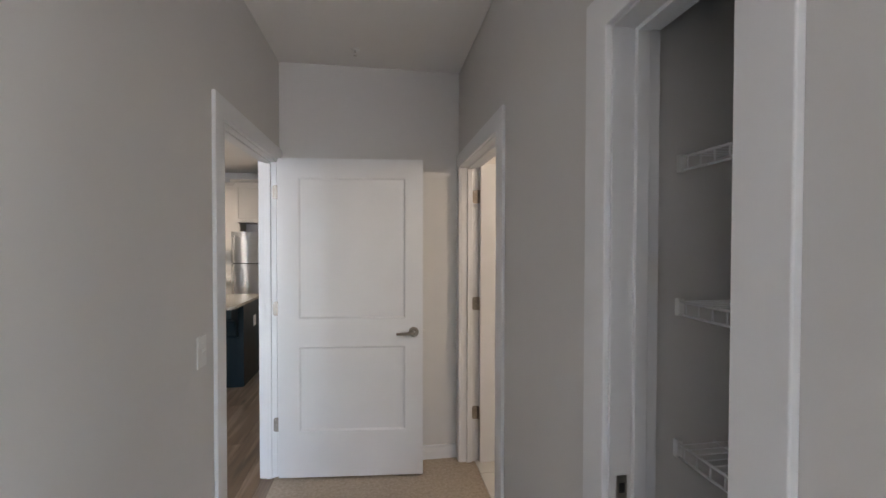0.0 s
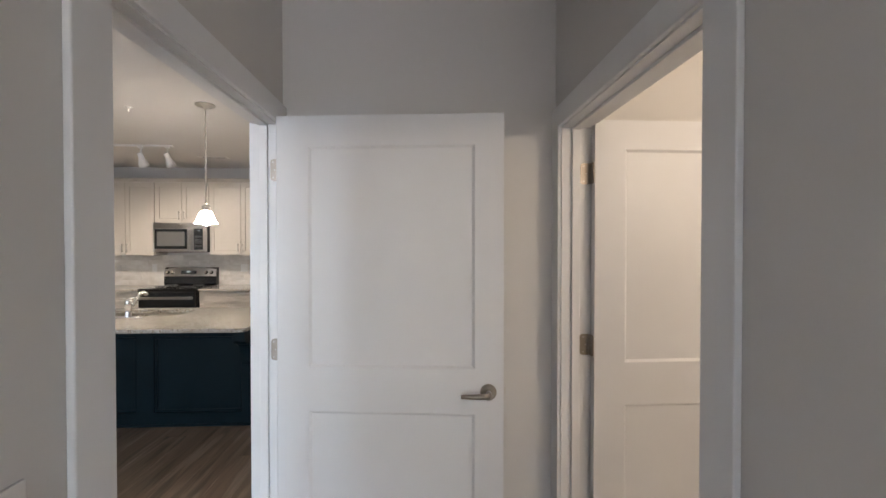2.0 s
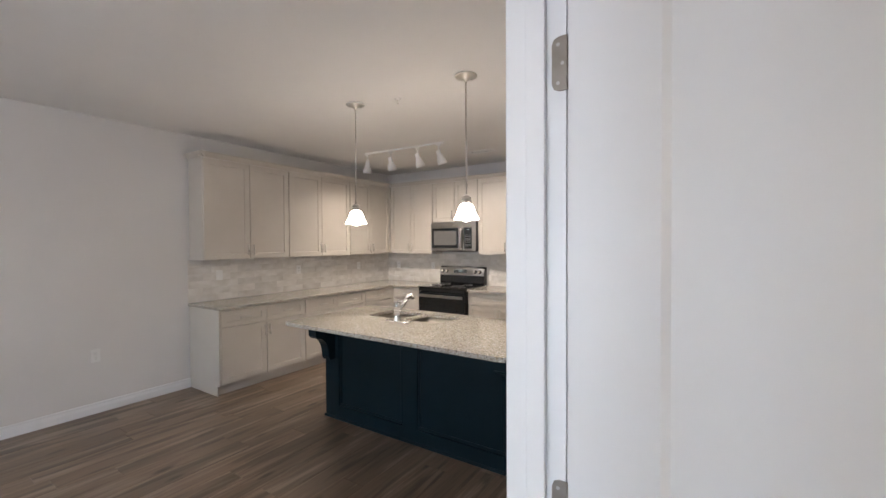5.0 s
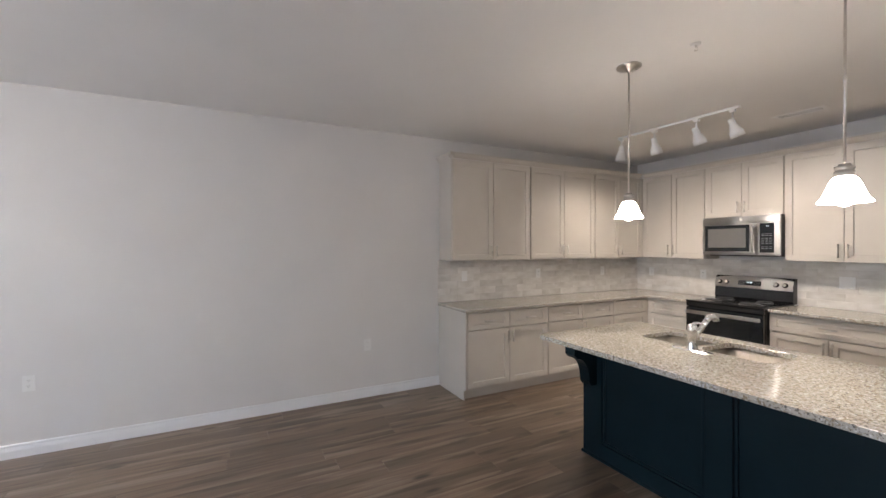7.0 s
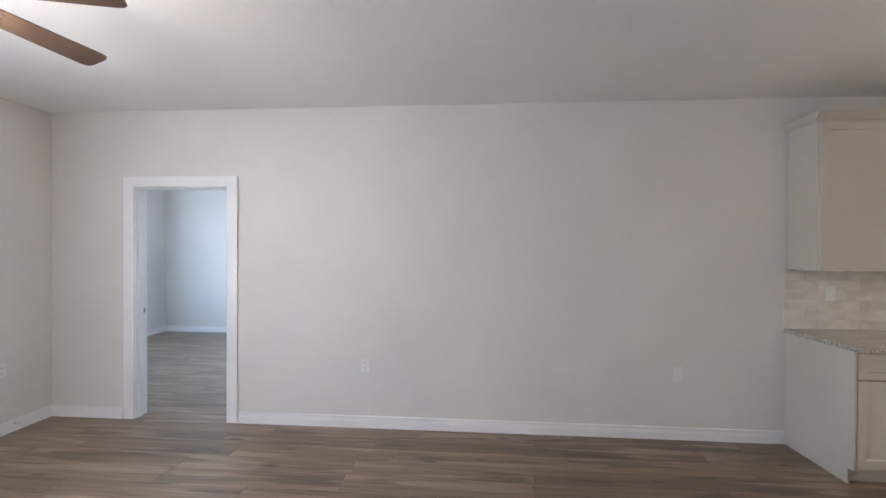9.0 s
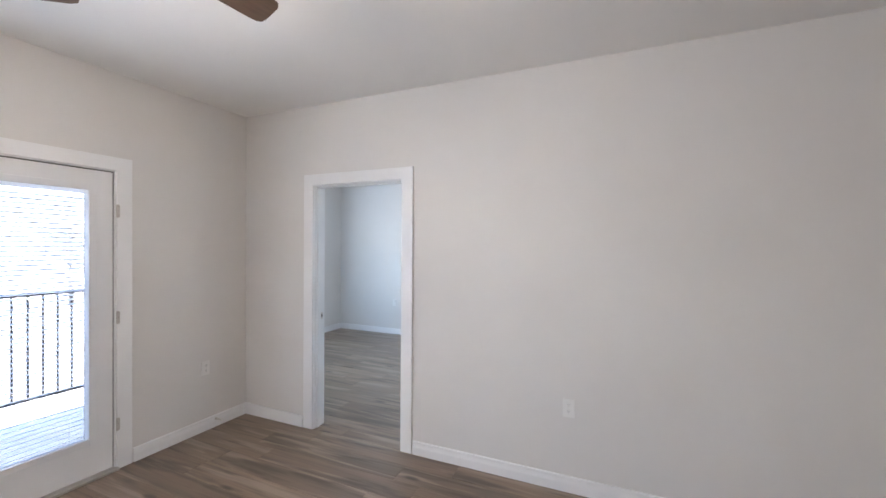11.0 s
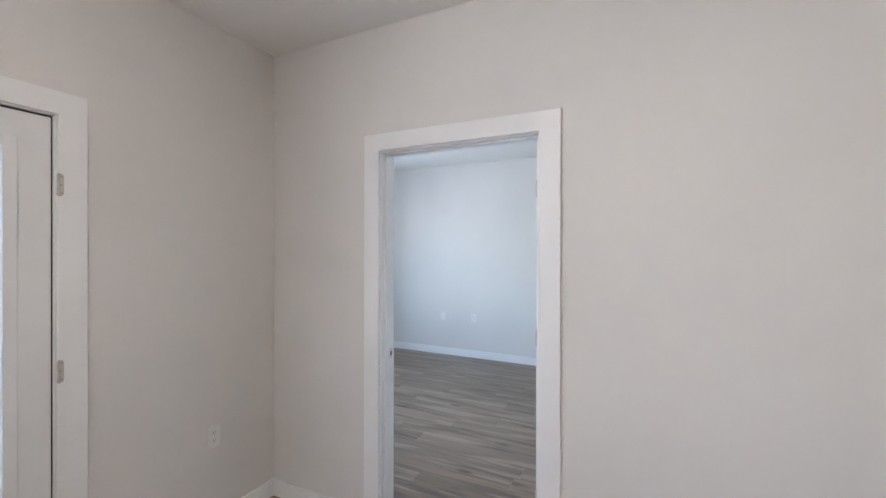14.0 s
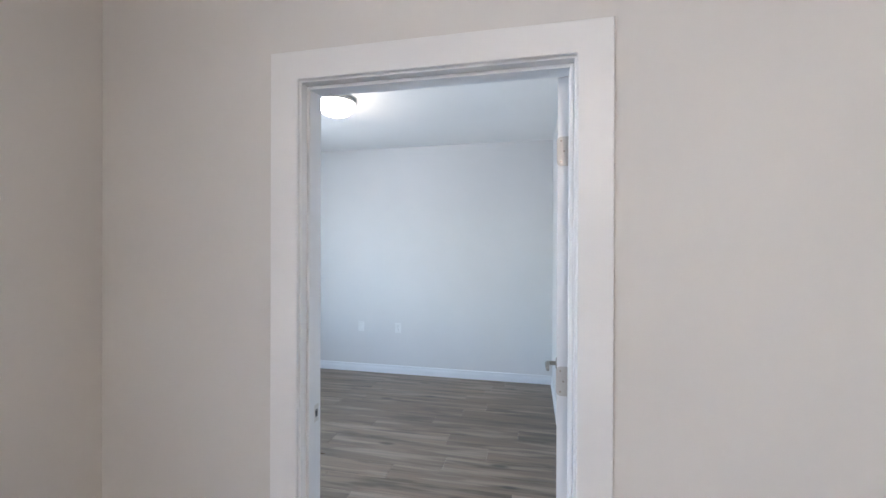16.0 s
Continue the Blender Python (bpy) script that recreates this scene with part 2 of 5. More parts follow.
tl_.inputs[0].default_value, mx_.inputs[0].default_value = (0.90, 0.93, 0.99, 1), 0.85
ln_.new(bs_.outputs[0], mx_.inputs[1])
ln_.new(tl_.outputs[0], mx_.inputs[2])
ln_.new(mx_.outputs[0], nt_.nodes["Material Output"].inputs[0])
PAVING = surf("pale_concrete_paving", (0.42, 0.42, 0.41), (0.52, 0.52, 0.50), 0.9, 0.4, 0.3, 8)
BARK = surf("tree_bark", (0.20, 0.18, 0.16), (0.29, 0.26, 0.23), 0.9, 6, 0.6, 40, stretch=(1, 1, 0.2))
LEAF = surf("green_leaf", (0.045, 0.062, 0.036), (0.070, 0.085, 0.052), 0.55, 0.6, 0.0)
SHADE = glow("lit_frosted_shade", (1.0, 0.90, 0.78), 3.2)
FANSHADE = glow("lit_fan_shade", (1.0, 0.94, 0.87), 3.2)
BULB = glow("lit_bulb", (1.0, 0.95, 0.88), 2.0)
DOME = glow("lit_glass_dome", (1.0, 0.95, 0.87), 1.6)
LED = glow("display_segments", (0.8, 0.95, 1.0), 0.12, (0.1, 0.1, 0.1))
GLASS = glass("clear_glass")


# ---- mesh helpers ----
def quadbox(bm, x0, x1, y0, y1, z0, z1, bev=0.0):
    vs = [bm.verts.new(p) for p in ((x0, y0, z0), (x1, y0, z0), (x1, y1, z0), (x0, y1, z0),
                                    (x0, y0, z1), (x1, y0, z1), (x1, y1, z1), (x0, y1, z1))]
    fs = [bm.faces.new([vs[i] for i in f]) for f in ((3, 2, 1, 0), (4, 5, 6, 7), (0, 1, 5, 4), (1, 2, 6, 5), (2, 3, 7, 6), (3, 0, 4, 7))]
    if bev:
        es = {e for f in fs for e in f.edges}
        bmesh.ops.bevel(bm, geom=list(es), offset=bev, segments=2, affect="EDGES", profile=0.5)
    return bm


def box(x0, x1, y0, y1, z0, z1, bev=0.0):
    return quadbox(bmesh.new(), x0, x1, y0, y1, z0, z1, bev)


def cyl(bm, p0, p1, r0, r1=None, seg=12, caps=True):
    p0, p1 = Vector(p0), Vector(p1)
    r1 = r0 if r1 is None else r1
    q = (p1 - p0).to_track_quat("Z", "Y")
    rings = []
    for p, r in ((p0, r0), (p1, r1)):
        rings.append([bm.verts.new(p + q @ Vector((r * math.cos(a), r * math.sin(a), 0))) for a in [2 * math.pi * i / seg for i in range(seg)]])
    for i in range(seg):
        f = bm.faces.new((rings[0][i], rings[0][(i + 1) % seg], rings[1][(i + 1) % seg], rings[1][i]))
        f.smooth = True
    if caps:
        bm.faces.new(rings[0][::-1])
        bm.faces.new(rings[1])
    return bm


def tube(bm, points, r, seg=8):
    pts = [Vector(p) for p in points]
    rings = []
    for i, p in enumerate(pts):
        d = (pts[min(i + 1, len(pts) - 1)] - pts[max(i - 1, 0)]).normalized()
        side = d.cross(Vector((0.13, 0.21, 0.97))).normalized()
        up = side.cross(d)
        rr_ = r[i] if isinstance(r, (list, tuple)) else r
        rings.append([bm.verts.new(p + rr_ * (math.cos(a) * side + math.sin(a) * up)) for a in [2 * math.pi * k / seg for k in range(seg)]])
    for a, b in zip(rings, rings[1:]):
        for k in range(seg):
            bm.faces.new((a[k], a[(k + 1) % seg], b[(k + 1) % seg], b[k])).smooth = True
    bm.faces.new(rings[0][::-1])
    bm.faces.new(rings[-1])
    return bm


def turned(bm, profile, seg=24, at=(0, 0, 0), wave=0.0, lobes=0):
    """A body of revolution from (radius, z) pairs; wave: scalloping of the rim."""
    rings = []
    n = len(profile)
    for j, (r, z) in enumerate(profile):
        ring = []
        for i in range(seg):
            a = 2 * math.pi * i / seg
            k = 1 + wave * (j / (n - 1)) ** 2 * math.cos(lobes * a) if lobes else 1
            ring.append(bm.verts.new((at[0] + r * k * math.cos(a), at[1] + r * k * math.sin(a), at[2] + z)))
        rings.append(ring)
    for a, b in zip(rings, rings[1:]):
        for i in range(seg):
            bm.faces.new((a[i], a[(i + 1) % seg], b[(i + 1) % seg], b[i])).smooth = True
    return bm


def close_ends(bm):
    es = [e for e in bm.edges if e.is_boundary]
    if es:
        bmesh.ops.holes_fill(bm, edges=es)
    return bm


def rounded(x0, x1, y0, y1, r, seg=6):
    pts = []
    for cx, cy, a0 in ((x1 - r, y0 + r, -90), (x1 - r, y1 - r, 0), (x0 + r, y1 - r, 90), (x0 + r, y0 + r, 180)):
        for i in range(seg + 1):
            a = radians(a0 + 90 * i / seg)
            pts.append((cx + r * math.cos(a), cy + r * math.sin(a)))
    return pts


def loft(bm, loops, smooth=True, cap=True):
    rings = [[bm.verts.new(p) for p in loop] for loop in loops]
    for a, b in zip(rings, rings[1:]):
        for i in range(len(a)):
            bm.faces.new((a[i], a[(i + 1) % len(a)], b[(i + 1) % len(a)], b[i])).smooth = smooth
    if cap:
        bm.faces.new(rings[-1])
    return bm


def extruded(profile, axis, a, b):
    """A closed outline in the plane across axis, drawn from a to b along it."""
    bm = bmesh.new()
    def at(u, v, w):
        return {"x": (w, u, v), "y": (u, w, v), "z": (u, v, w)}[axis]
    lo, hi = [[bm.verts.new(at(u, v, w)) for u, v in profile] for w in (a, b)]
    n = len(profile)
    for i in range(n):
        bm.faces.new((lo[i], lo[(i + 1) % n], hi[(i + 1) % n], hi[i]))
    bm.faces.new(lo[::-1])
    bm.faces.new(hi)
    bmesh.ops.recalc_face_normals(bm, faces=bm.faces)
    return bm


def panelled(w, h, t, panels, depth=0.009, slope=0.010, both=False, flat=0.0):
    """A slab from (0, -t, 0) to (w, 0, h) whose front (-y) has sunk panels given as x0, x1, z0, z1."""
    bm = bmesh.new()
    for y, s in ((-t, 1), (0.0, -1)):
        ps = panels if (s == 1 or both) else []
        xs = sorted({0, w, *[p[0] for p in ps], *[p[1] for p in ps]})
        zs = sorted({0, h, *[p[2] for p in ps], *[p[3] for p in ps]})
        for x0, x1 in zip(xs, xs[1:]):
            for z0, z1 in zip(zs, zs[1:]):
                if any(p[0] <= x0 and x1 <= p[1] and p[2] <= z0 and z1 <= p[3] for p in ps):
                    continue
                bm.faces.new([bm.verts.new(v) for v in ((x0, y, z0), (x1, y, z0), (x1, y, z1), (x0, y, z1))])
        for x0, x1, z0, z1 in ps:
            outer = [(x0, y, z0), (x1, y, z0), (x1, y, z1), (x0, y, z1)]
            yi = y + s * depth
            inner = [(x0 + slope, yi, z0 + slope), (x1 - slope, yi, z0 + slope), (x1 - slope, yi, z1 - slope), (x0 + slope, yi, z1 - slope)]
            for i in range(4):
                bm.faces.new([bm.verts.new(v) for v in (outer[i], outer[(i + 1) % 4], inner[(i + 1) % 4], inner[i])])
            bm.faces.new([bm.verts.new(v) for v in inner])
    for q in (((0, -t, 0), (0, 0, 0), (0, 0, h), (0, -t, h)), ((w, -t, 0), (w, 0, 0), (w, 0, h), (w, -t, h)),
              ((0, -t, 0), (w, -t, 0), (w, 0, 0), (0, 0, 0)), ((0, -t, h), (w, -t, h), (w, 0, h), (0, 0, h))):
        bm.faces.new([bm.verts.new(v) for v in q])
    bmesh.ops.remove_doubles(bm, verts=bm.verts, dist=0.0002)
    bmesh.ops.recalc_face_normals(bm, faces=bm.faces)
    return bm


def mesh_of(name, bm, material):
    me = bpy.data.meshes.new(name)
    bm.to_mesh(me)
    bm.free()
    me.materials.append(material)
    return me


def part(name, bm, material, parent=None, label="", m=None):
    """Links a bmesh as one mesh object, under its thing where one is given."""
    ob = new(name, mesh_of(name, bm, material))
    if parent:
        ob.parent = parent
    if m is not None:
        ob.matrix_basis = m
    return tagged(ob, label)


def thing(name, label, category, m=None, group="", kind=""):
    ob = new(name)
    ob.empty_display_size = 0.1
    if m is not None:
        ob.matrix_basis = m
    return tagged(ob, label, category, group, kind)


def soften(ob, width=0.004, segments=2):
    mod = ob.modifiers.new("edge", "BEVEL")
    mod.width, mod.segments, mod.limit_method, mod.angle_limit = width, segments, "ANGLE", radians(40)
    return ob


# ---- the shell ----
H = 2.70
WX, EX, SY, NY = -5.085, -0.707, -1.985, 7.45      # living room and kitchen
BX, RX, EY = -0.612, 0.590, 2.805                  # bedroom passage
DX, DSY, DNY = -8.56, -3.66, -0.245                # den behind the west door
T = 0.12


def wall(name, axis, c0, c1, a, b, holes=(), z1=H, label="greige painted drywall wall"):
    """axis: the way the wall runs; c0, c1 its faces; a, b its ends; holes as (from, to, bottom, top)."""
    bm = bmesh.new()

    def put(u0, u1, z0, zt):
        if u1 - u0 > 1e-4 and zt - z0 > 1e-4:
            quadbox(bm, *((u0, u1, c0, c1) if axis == "x" else (c0, c1, u0, u1)), z0, zt)
    at = a
    for u0, u1, zb, zt in sorted(holes):
        put(at, u0, -0.02, z1)
        put(u0, u1, -0.02, zb)
        put(u0, u1, zt, z1)
        at = u1
    put(at, b, -0.02, z1)
    return tagged(part(name, bm, PAINT), label, "wall", kind="structure")


DOOR_H = 2.045
BED = (1.805, 2.735)       # bedroom door opening along y
BATH = (1.805, 2.735)
DEN = (-1.205, -0.338)
CLOS = (0.518, 0.893)
PAT = (-4.05, -3.09)
wall("wall_west", "y", WX - T, WX, SY - T, NY + T, [(*DEN, -0.02, DOOR_H)])
wall("wall_north", "x", NY, NY + T, WX, -1.19)
wall("wall_south", "x", SY - T, SY, WX, EX, [(*PAT, -0.02, 2.045), (-2.90, -2.26, 0.6, 2.1), (-1.84, -1.20, 0.6, 2.1)])
wall("wall_bedroom", "y", EX, BX, -3.6, 5.55, [(*BED, -0.02, DOOR_H)])
wall("wall_passage_end", "x", EY, EY + T, BX, 2.6)
wall("wall_passage_side", "y", RX, RX + T, 0.0, EY, [(*CLOS, -0.02, DOOR_H), (*BATH, -0.02, DOOR_H)])
wall("wall_closet_back", "y", 1.085, 1.085 + T, 0.0, 1.02)
wall("wall_closet_bath", "x", 0.905, 0.905 + T, RX + T, 2.6)
wall("wall_closet_south", "x", -0.12, 0.0, RX, 1.205)
wall("wall_bath_east", "y", 2.6, 2.6 + T, 0.905, EY + T)
wall("wall_bedroom_east", "y", 3.2, 3.2 + T, -3.72, 0.0, [(-2.85, -1.15, 0.6, 2.15)])
wall("wall_bedroom_north", "x", -0.12, 0.0, 1.205, 3.32)
wall("wall_bedroom_south", "x", -3.72, -3.6, EX, 3.2, [(0.15, 1.75, 0.7, 2.45)])
wall("wall_fridge_end", "y", -1.35, -1.19, 6.33, NY + T)
wall("wall_hall_north", "x", 7.2, 7.2 + T, -1.19, 2.1)
wall("wall_hall_south", "x", 5.43, 5.55, BX, 2.1)
wall("wall_hall_east", "y", 2.1, 2.1 + T, 5.43, 7.32)
wall("wall_den_south", "x", DSY - T, DSY, DX - T, WX - T, [(-7.15, -5.35, 0.7, 2.2)])
wall("wall_den_north", "x", DNY, DNY + T, DX - T, WX - T)
wall("wall_den_west", "y", DX - T, DX, DSY, DNY)
wall("wall_den_east", "y", WX - T, WX, DSY - T, SY - T)


def ceiling(name, x0, x1, y0, y1):
    tagged(part(name, box(x0, x1, y0, y1, H, H + 0.12), CEIL), "flat white painted ceiling", "ceiling", kind="structure")


ceiling("ceiling_living", WX - T, EX + 0.06, SY - T, NY + T)
ceiling("ceiling_bedroom", EX + 0.06, 3.32, -3.72, EY + T)
ceiling("ceiling_hall", EX + 0.06, 2.22, EY + T, 7.32)
ceiling("ceiling_den", DX - T, WX - T, DSY - T, DNY + T)

# linings of unseen, assumed windows, placed to suit the lamps that light the rooms
for wname, x0, x1, y0, y1, z0, z1 in (("unseen_window_1", -2.90, -2.26, SY - T, SY, 0.6, 2.1), ("unseen_window_5", -1.84, -1.20, SY - T, SY, 0.6, 2.1), ("unseen_window_2", 0.15, 1.75, -3.72, -3.6, 0.7, 2.45),
                                      ("unseen_window_3", -7.15, -5.35, DSY - T, DSY, 0.7, 2.2)):
    w = thing(wname, "unseen white framed window added round a daylight lamp", "window", kind="structure")
    for nm, b in (("frame_head", (x0, x1, y0 + 0.02, y1 + 0.012, z1 - 0.04, z1)), ("window_sill", (x0 - 0.03, x1 + 0.03, y0 + 0.02, y1 + 0.04, z0, z0 + 0.03)),
                  ("jamb", (x0, x0 + 0.04, y0 + 0.02, y1 + 0.012, z0 + 0.03, z1 - 0.04)), ("jamb", (x1 - 0.04, x1, y0 + 0.02, y1 + 0.012, z0 + 0.03, z1 - 0.04))):
        part(nm, box(*b, bev=0.003), TRIM, w)


# another assumed window out of view, for the bedroom's side lamp
w4 = thing("unseen_window_4", "unseen white framed window added round a daylight lamp", "window", kind="structure")
for nm, b in (("frame_head", (3.188, 3.30, -2.85, -1.15, 2.11, 2.15)), ("window_sill", (3.16, 3.30, -2.88, -1.12, 0.6, 0.63)),
              ("jamb", (3.188, 3.30, -2.85, -2.81, 0.63, 2.11)), ("jamb", (3.188, 3.30, -1.19, -1.15, 0.63, 2.11))):
    part(nm, box(*b, bev=0.003), TRIM, w4)


# ---- trim ----
def baseboard(axis, face, side, a, b, h=0.098, name="baseboard"):
    """side: +1 where the room lies towards the greater coordinate."""
    prof = [(0, 0.0), (0.016, 0.0), (0.016, h - 0.046), (0.0150, h - 0.040), (0.0125, h - 0.030), (0.0108, h - 0.020), (0.0108, h - 0.016),
            (0.0125, h - 0.014), (0.0125, h - 0.005), (0.009, h), (0, h)]
    prof = [(u * side, v) for u, v in prof]
    bm = extruded([(face + u, v) for u, v in prof], axis, a, b)
    ob = part(name, bm, TRIM)
    return tagged(ob, "white painted baseboard along the wall", "baseboard", kind="structure")


C = 0.095
baseboard("y", WX, 1, -0.338 + C, 4.20)
baseboard("y", WX, 1, SY, DEN[0] - C)
baseboard("x", SY, 1, WX + 0.014, PAT[0] - C)
baseboard("x", SY, 1, PAT[1] + C, EX)
baseboard("y", EX, -1, SY + 0.014, BED[0] - C)
baseboard("y", EX, -1, BED[1] + C, 5.55)
baseboard("y", -1.19, 1, 6.33, 7.2)
baseboard("x", 6.33, -1, -1.35, -1.19)
baseboard("x", 7.2, -1, -1.176, 2.1)
baseboard("x", EY, -1, BX, RX, h=0.098)
baseboard("y", BX, 1, -3.6, BED[0] - C)
baseboard("y", RX, -1, CLOS[1] + C, BATH[0] - C)
baseboard("y", RX, -1, -0.12, CLOS[0] - C)
baseboard("y", DX, 1, DSY, DNY, h=0.096)
baseboard("x", DSY, 1, DX + 0.014, WX - T)
baseboard("x", DNY, -1, DX + 0.014, WX - T)


def door_trim(name, axis, f0, f1, lo, hi, top=DOOR_H, both=True, stop_at=None):
    """Casing on the faces f0 < f1 of a wall, jamb lining and door stop round an opening that runs along axis from lo to hi."""
    t = thing(name, "white painted door casing and jamb lining", "door frame", kind="structure")
    J = 0.016

    def b(u0, u1, v0, v1, z0, z1, bev=0.0):
        return box(*((u0, u1, v0, v1) if axis == "x" else (v0, v1, u0, u1)), z0, z1, bev)
    part("jamb", b(lo, lo + J, f0 - 0.001, f1 + 0.001, 0, top), TRIM, t)
    part("jamb", b(hi - J, hi, f0 - 0.001, f1 + 0.001, 0, top), TRIM, t)
    part("jamb_head", b(lo + J, hi - J, f0 - 0.001, f1 + 0.001, top - J, top), TRIM, t)
    if stop_at is not None:
        s0, s1 = stop_at, stop_at + 0.034
        part("door_stop", b(lo + J, lo + J + 0.011, s0, s1, 0, top - J, 0.002), TRIM, t)
        part("door_stop", b(hi - J - 0.011, hi - J, s0, s1, 0, top - J, 0.002), TRIM, t)
        part("door_stop", b(lo + J + 0.011, hi - J - 0.011, s0, s1, top - J - 0.011, top - J, 0.002), TRIM, t)
    rev = 0.006
    for face, s in ((f0, -1), (f1, 1)) if both is True else ((both, -1 if both == f0 else 1),):
        v0, v1 = sorted((face, face + s * 0.016))
        e0, e1 = lo + J - rev, hi - J + rev
        zt = top + 0.08
        u = [(e0 - C, 0), (e0, 0), (e0, top - J + rev), (e1, top - J + rev), (e1, 0), (e1 + C, 0), (e1 + C, zt), (e0 - C, zt)]
        soften(part("casing", extruded(u, "y" if axis == "x" else "x", v0, v1), TRIM, t), 0.003)
    return t


jamb_hinges = door_trim("doorframe_bedroom", "y", EX, BX, *BED, stop_at=-0.678)
bath_hinges = door_trim("doorframe_bath", "y", RX, RX + T, *BATH, stop_at=0.632)
door_trim("doorframe_closet", "y", RX, RX + T, *CLOS, both=RX, stop_at=0.645)
den_hinges = door_trim("doorframe_den", "y", WX - T, WX, *DEN, stop_at=-5.150)
door_trim("doorframe_patio", "x", SY - T, SY, *PAT, both=SY)


def hinge_at(parent, m, label="satin nickel butt hinge", leaf=0.03, metal=NICKEL):
    outline = [(0, -0.045), (leaf - 0.012, -0.045), (leaf - 0.0035, -0.0415), (leaf, -0.033), (leaf, 0.033), (leaf - 0.0035, 0.0415), (leaf - 0.012, 0.045), (0, 0.045)]
    h = part("hinge", extruded(outline, "y", -0.0015, 0.0015), metal, parent, label, m)
    bm = bmesh.new()
    for z in (-0.042, -0.0165, 0.009):
        cyl(bm, (0, 0, z), (0, 0, z + 0.0335), 0.0055, seg=10)
    part("knuckle", bm, metal, h)
    for z in (-0.032, 0, 0.032):
        x = leaf * (0.65 if z else 0.4)
        part("screw", cyl(bmesh.new(), (x, -0.0022, z), (x, 0.0022, z), 0.0032, seg=8), AGED if metal is PLATE else PLATE, h)
    return h


def lever(parent, x, z, side, toward, material=AGED):
    """A lever handle on the face at y = side; toward: the way that the lever points along x."""
    s = -1 if side < -0.01 else 1
    bm = bmesh.new()
    cyl(bm, (x, side, z), (x, side + s * 0.008, z), 0.033, 0.031, 24)
    cyl(bm, (x, side + s * 0.008, z), (x, side + s * 0.012, z), 0.031, 0.022, 24)
    h = part("door_handle", bm, material, parent, "satin nickel lever handle")
    bm = bmesh.new()
    cyl(bm, (x, side + s * 0.010, z), (x, side + s * 0.050, z), 0.011, 0.010, 14)
    tube(bm, [(x, side + s * 0.048, z), (x + toward * 0.02, side + s * 0.052, z), (x + toward * 0.06, side + s * 0.050, z - 0.002),
              (x + toward * 0.108, side + s * 0.046, z - 0.004)], [0.011, 0.0115, 0.010, 0.0075], 10)
    part("lever", bm, material, h)


def panel_door(name, m, w, h, label, handle_side, levers=(-1, 1), handle_x=None, z_handle=0.925):
    """A two-panel door slab, hinge edge at x = 0, from y = -t to 0."""
    t = 0.035
    d = thing(name, label, "door", m, kind="structure")
    st = 0.118
    slab = panelled(w, h, t, [(st + 0.012, w - st + 0.004, 0.295, 0.835), (st + 0.012, w - st + 0.004, 1.015, h - 0.122)], 0.008, 0.011, both=True)
    part("slab", slab, DOOR, d)
    hx = w - 0.06
    if -1 in levers:
        lever(d, hx, z_handle, -t, -1)
    if 1 in levers:
        lever(d, hx, z_handle, 0.0, -1)
    part("latch", box(w, w + 0.0015, -0.030, -0.005, z_handle - 0.03, z_handle + 0.03, 0.0005), NICKEL, d)
    part("latch_bolt", box(w, w + 0.010, -0.024, -0.011, z_handle - 0.012, z_handle + 0.012, 0.003), NICKEL, d)
    return d


# the bedroom door, open against the end wall
panel_door("door_1", pose(-0.592, 2.712, 0.018, 0, 0, -5.2), 0.915, 2.03, "open white two-panel door with a nickel lever", 1)
for z in (1.838, 1.093, 0.345):
    hinge_at(jamb_hinges, pose(-0.604, 2.7175, z, 0, 0, 180), metal=AGED)
# the bath door, swung into the bathroom
panel_door("door_2", pose(0.716, 2.712, 0.016, 0, 0, 0.8), 0.915, 2.035, "open white two-panel bathroom door", 1)
for z in (1.832, 1.100, 0.345):
    hinge_at(bath_hinges, pose(0.711, 2.7175, z, 0, 0, 180), leaf=0.042, metal=AGED)
    hinge_at(bath_hinges, pose(0.7125, 2.7115, z, 0, 0, -89), leaf=0.032, metal=AGED)
# the den door, swung flat along the den's north side
panel_door("door_3", pose(WX - T - 0.012, -0.3565, 0.012, 0, 0, 176.2) @ Matrix.Diagonal((1, -1, 1, 1)), 0.83, 2.02, "open white two-panel door", 1)
for z in (1.802, 1.093, 0.33):
    hinge_at(den_hinges, pose(WX - T - 0.0085, -0.358, z, 0, 0, -90), leaf=0.036, metal=PLATE)

strike_spots = ((-5.178, DEN[0] + 0.0165, 0.937), (RX + 0.030, CLOS[1] - 0.0165, 0.935))
for (x, y, z), s in zip(strike_spots, (1, -1)):
    sp = thing("strike_plate", "small nickel strike plate set in a white jamb", "strike plate", pose(x, y, z))
    part("plate", box(-0.014, 0.014, *sorted((0, s * 0.002)), -0.029, 0.029, 0.0008), NICKEL, sp)
    part("hole", box(-0.006, 0.008, *sorted((s * 0.002, s * 0.0025)), -0.012, 0.012), SLOT, sp)


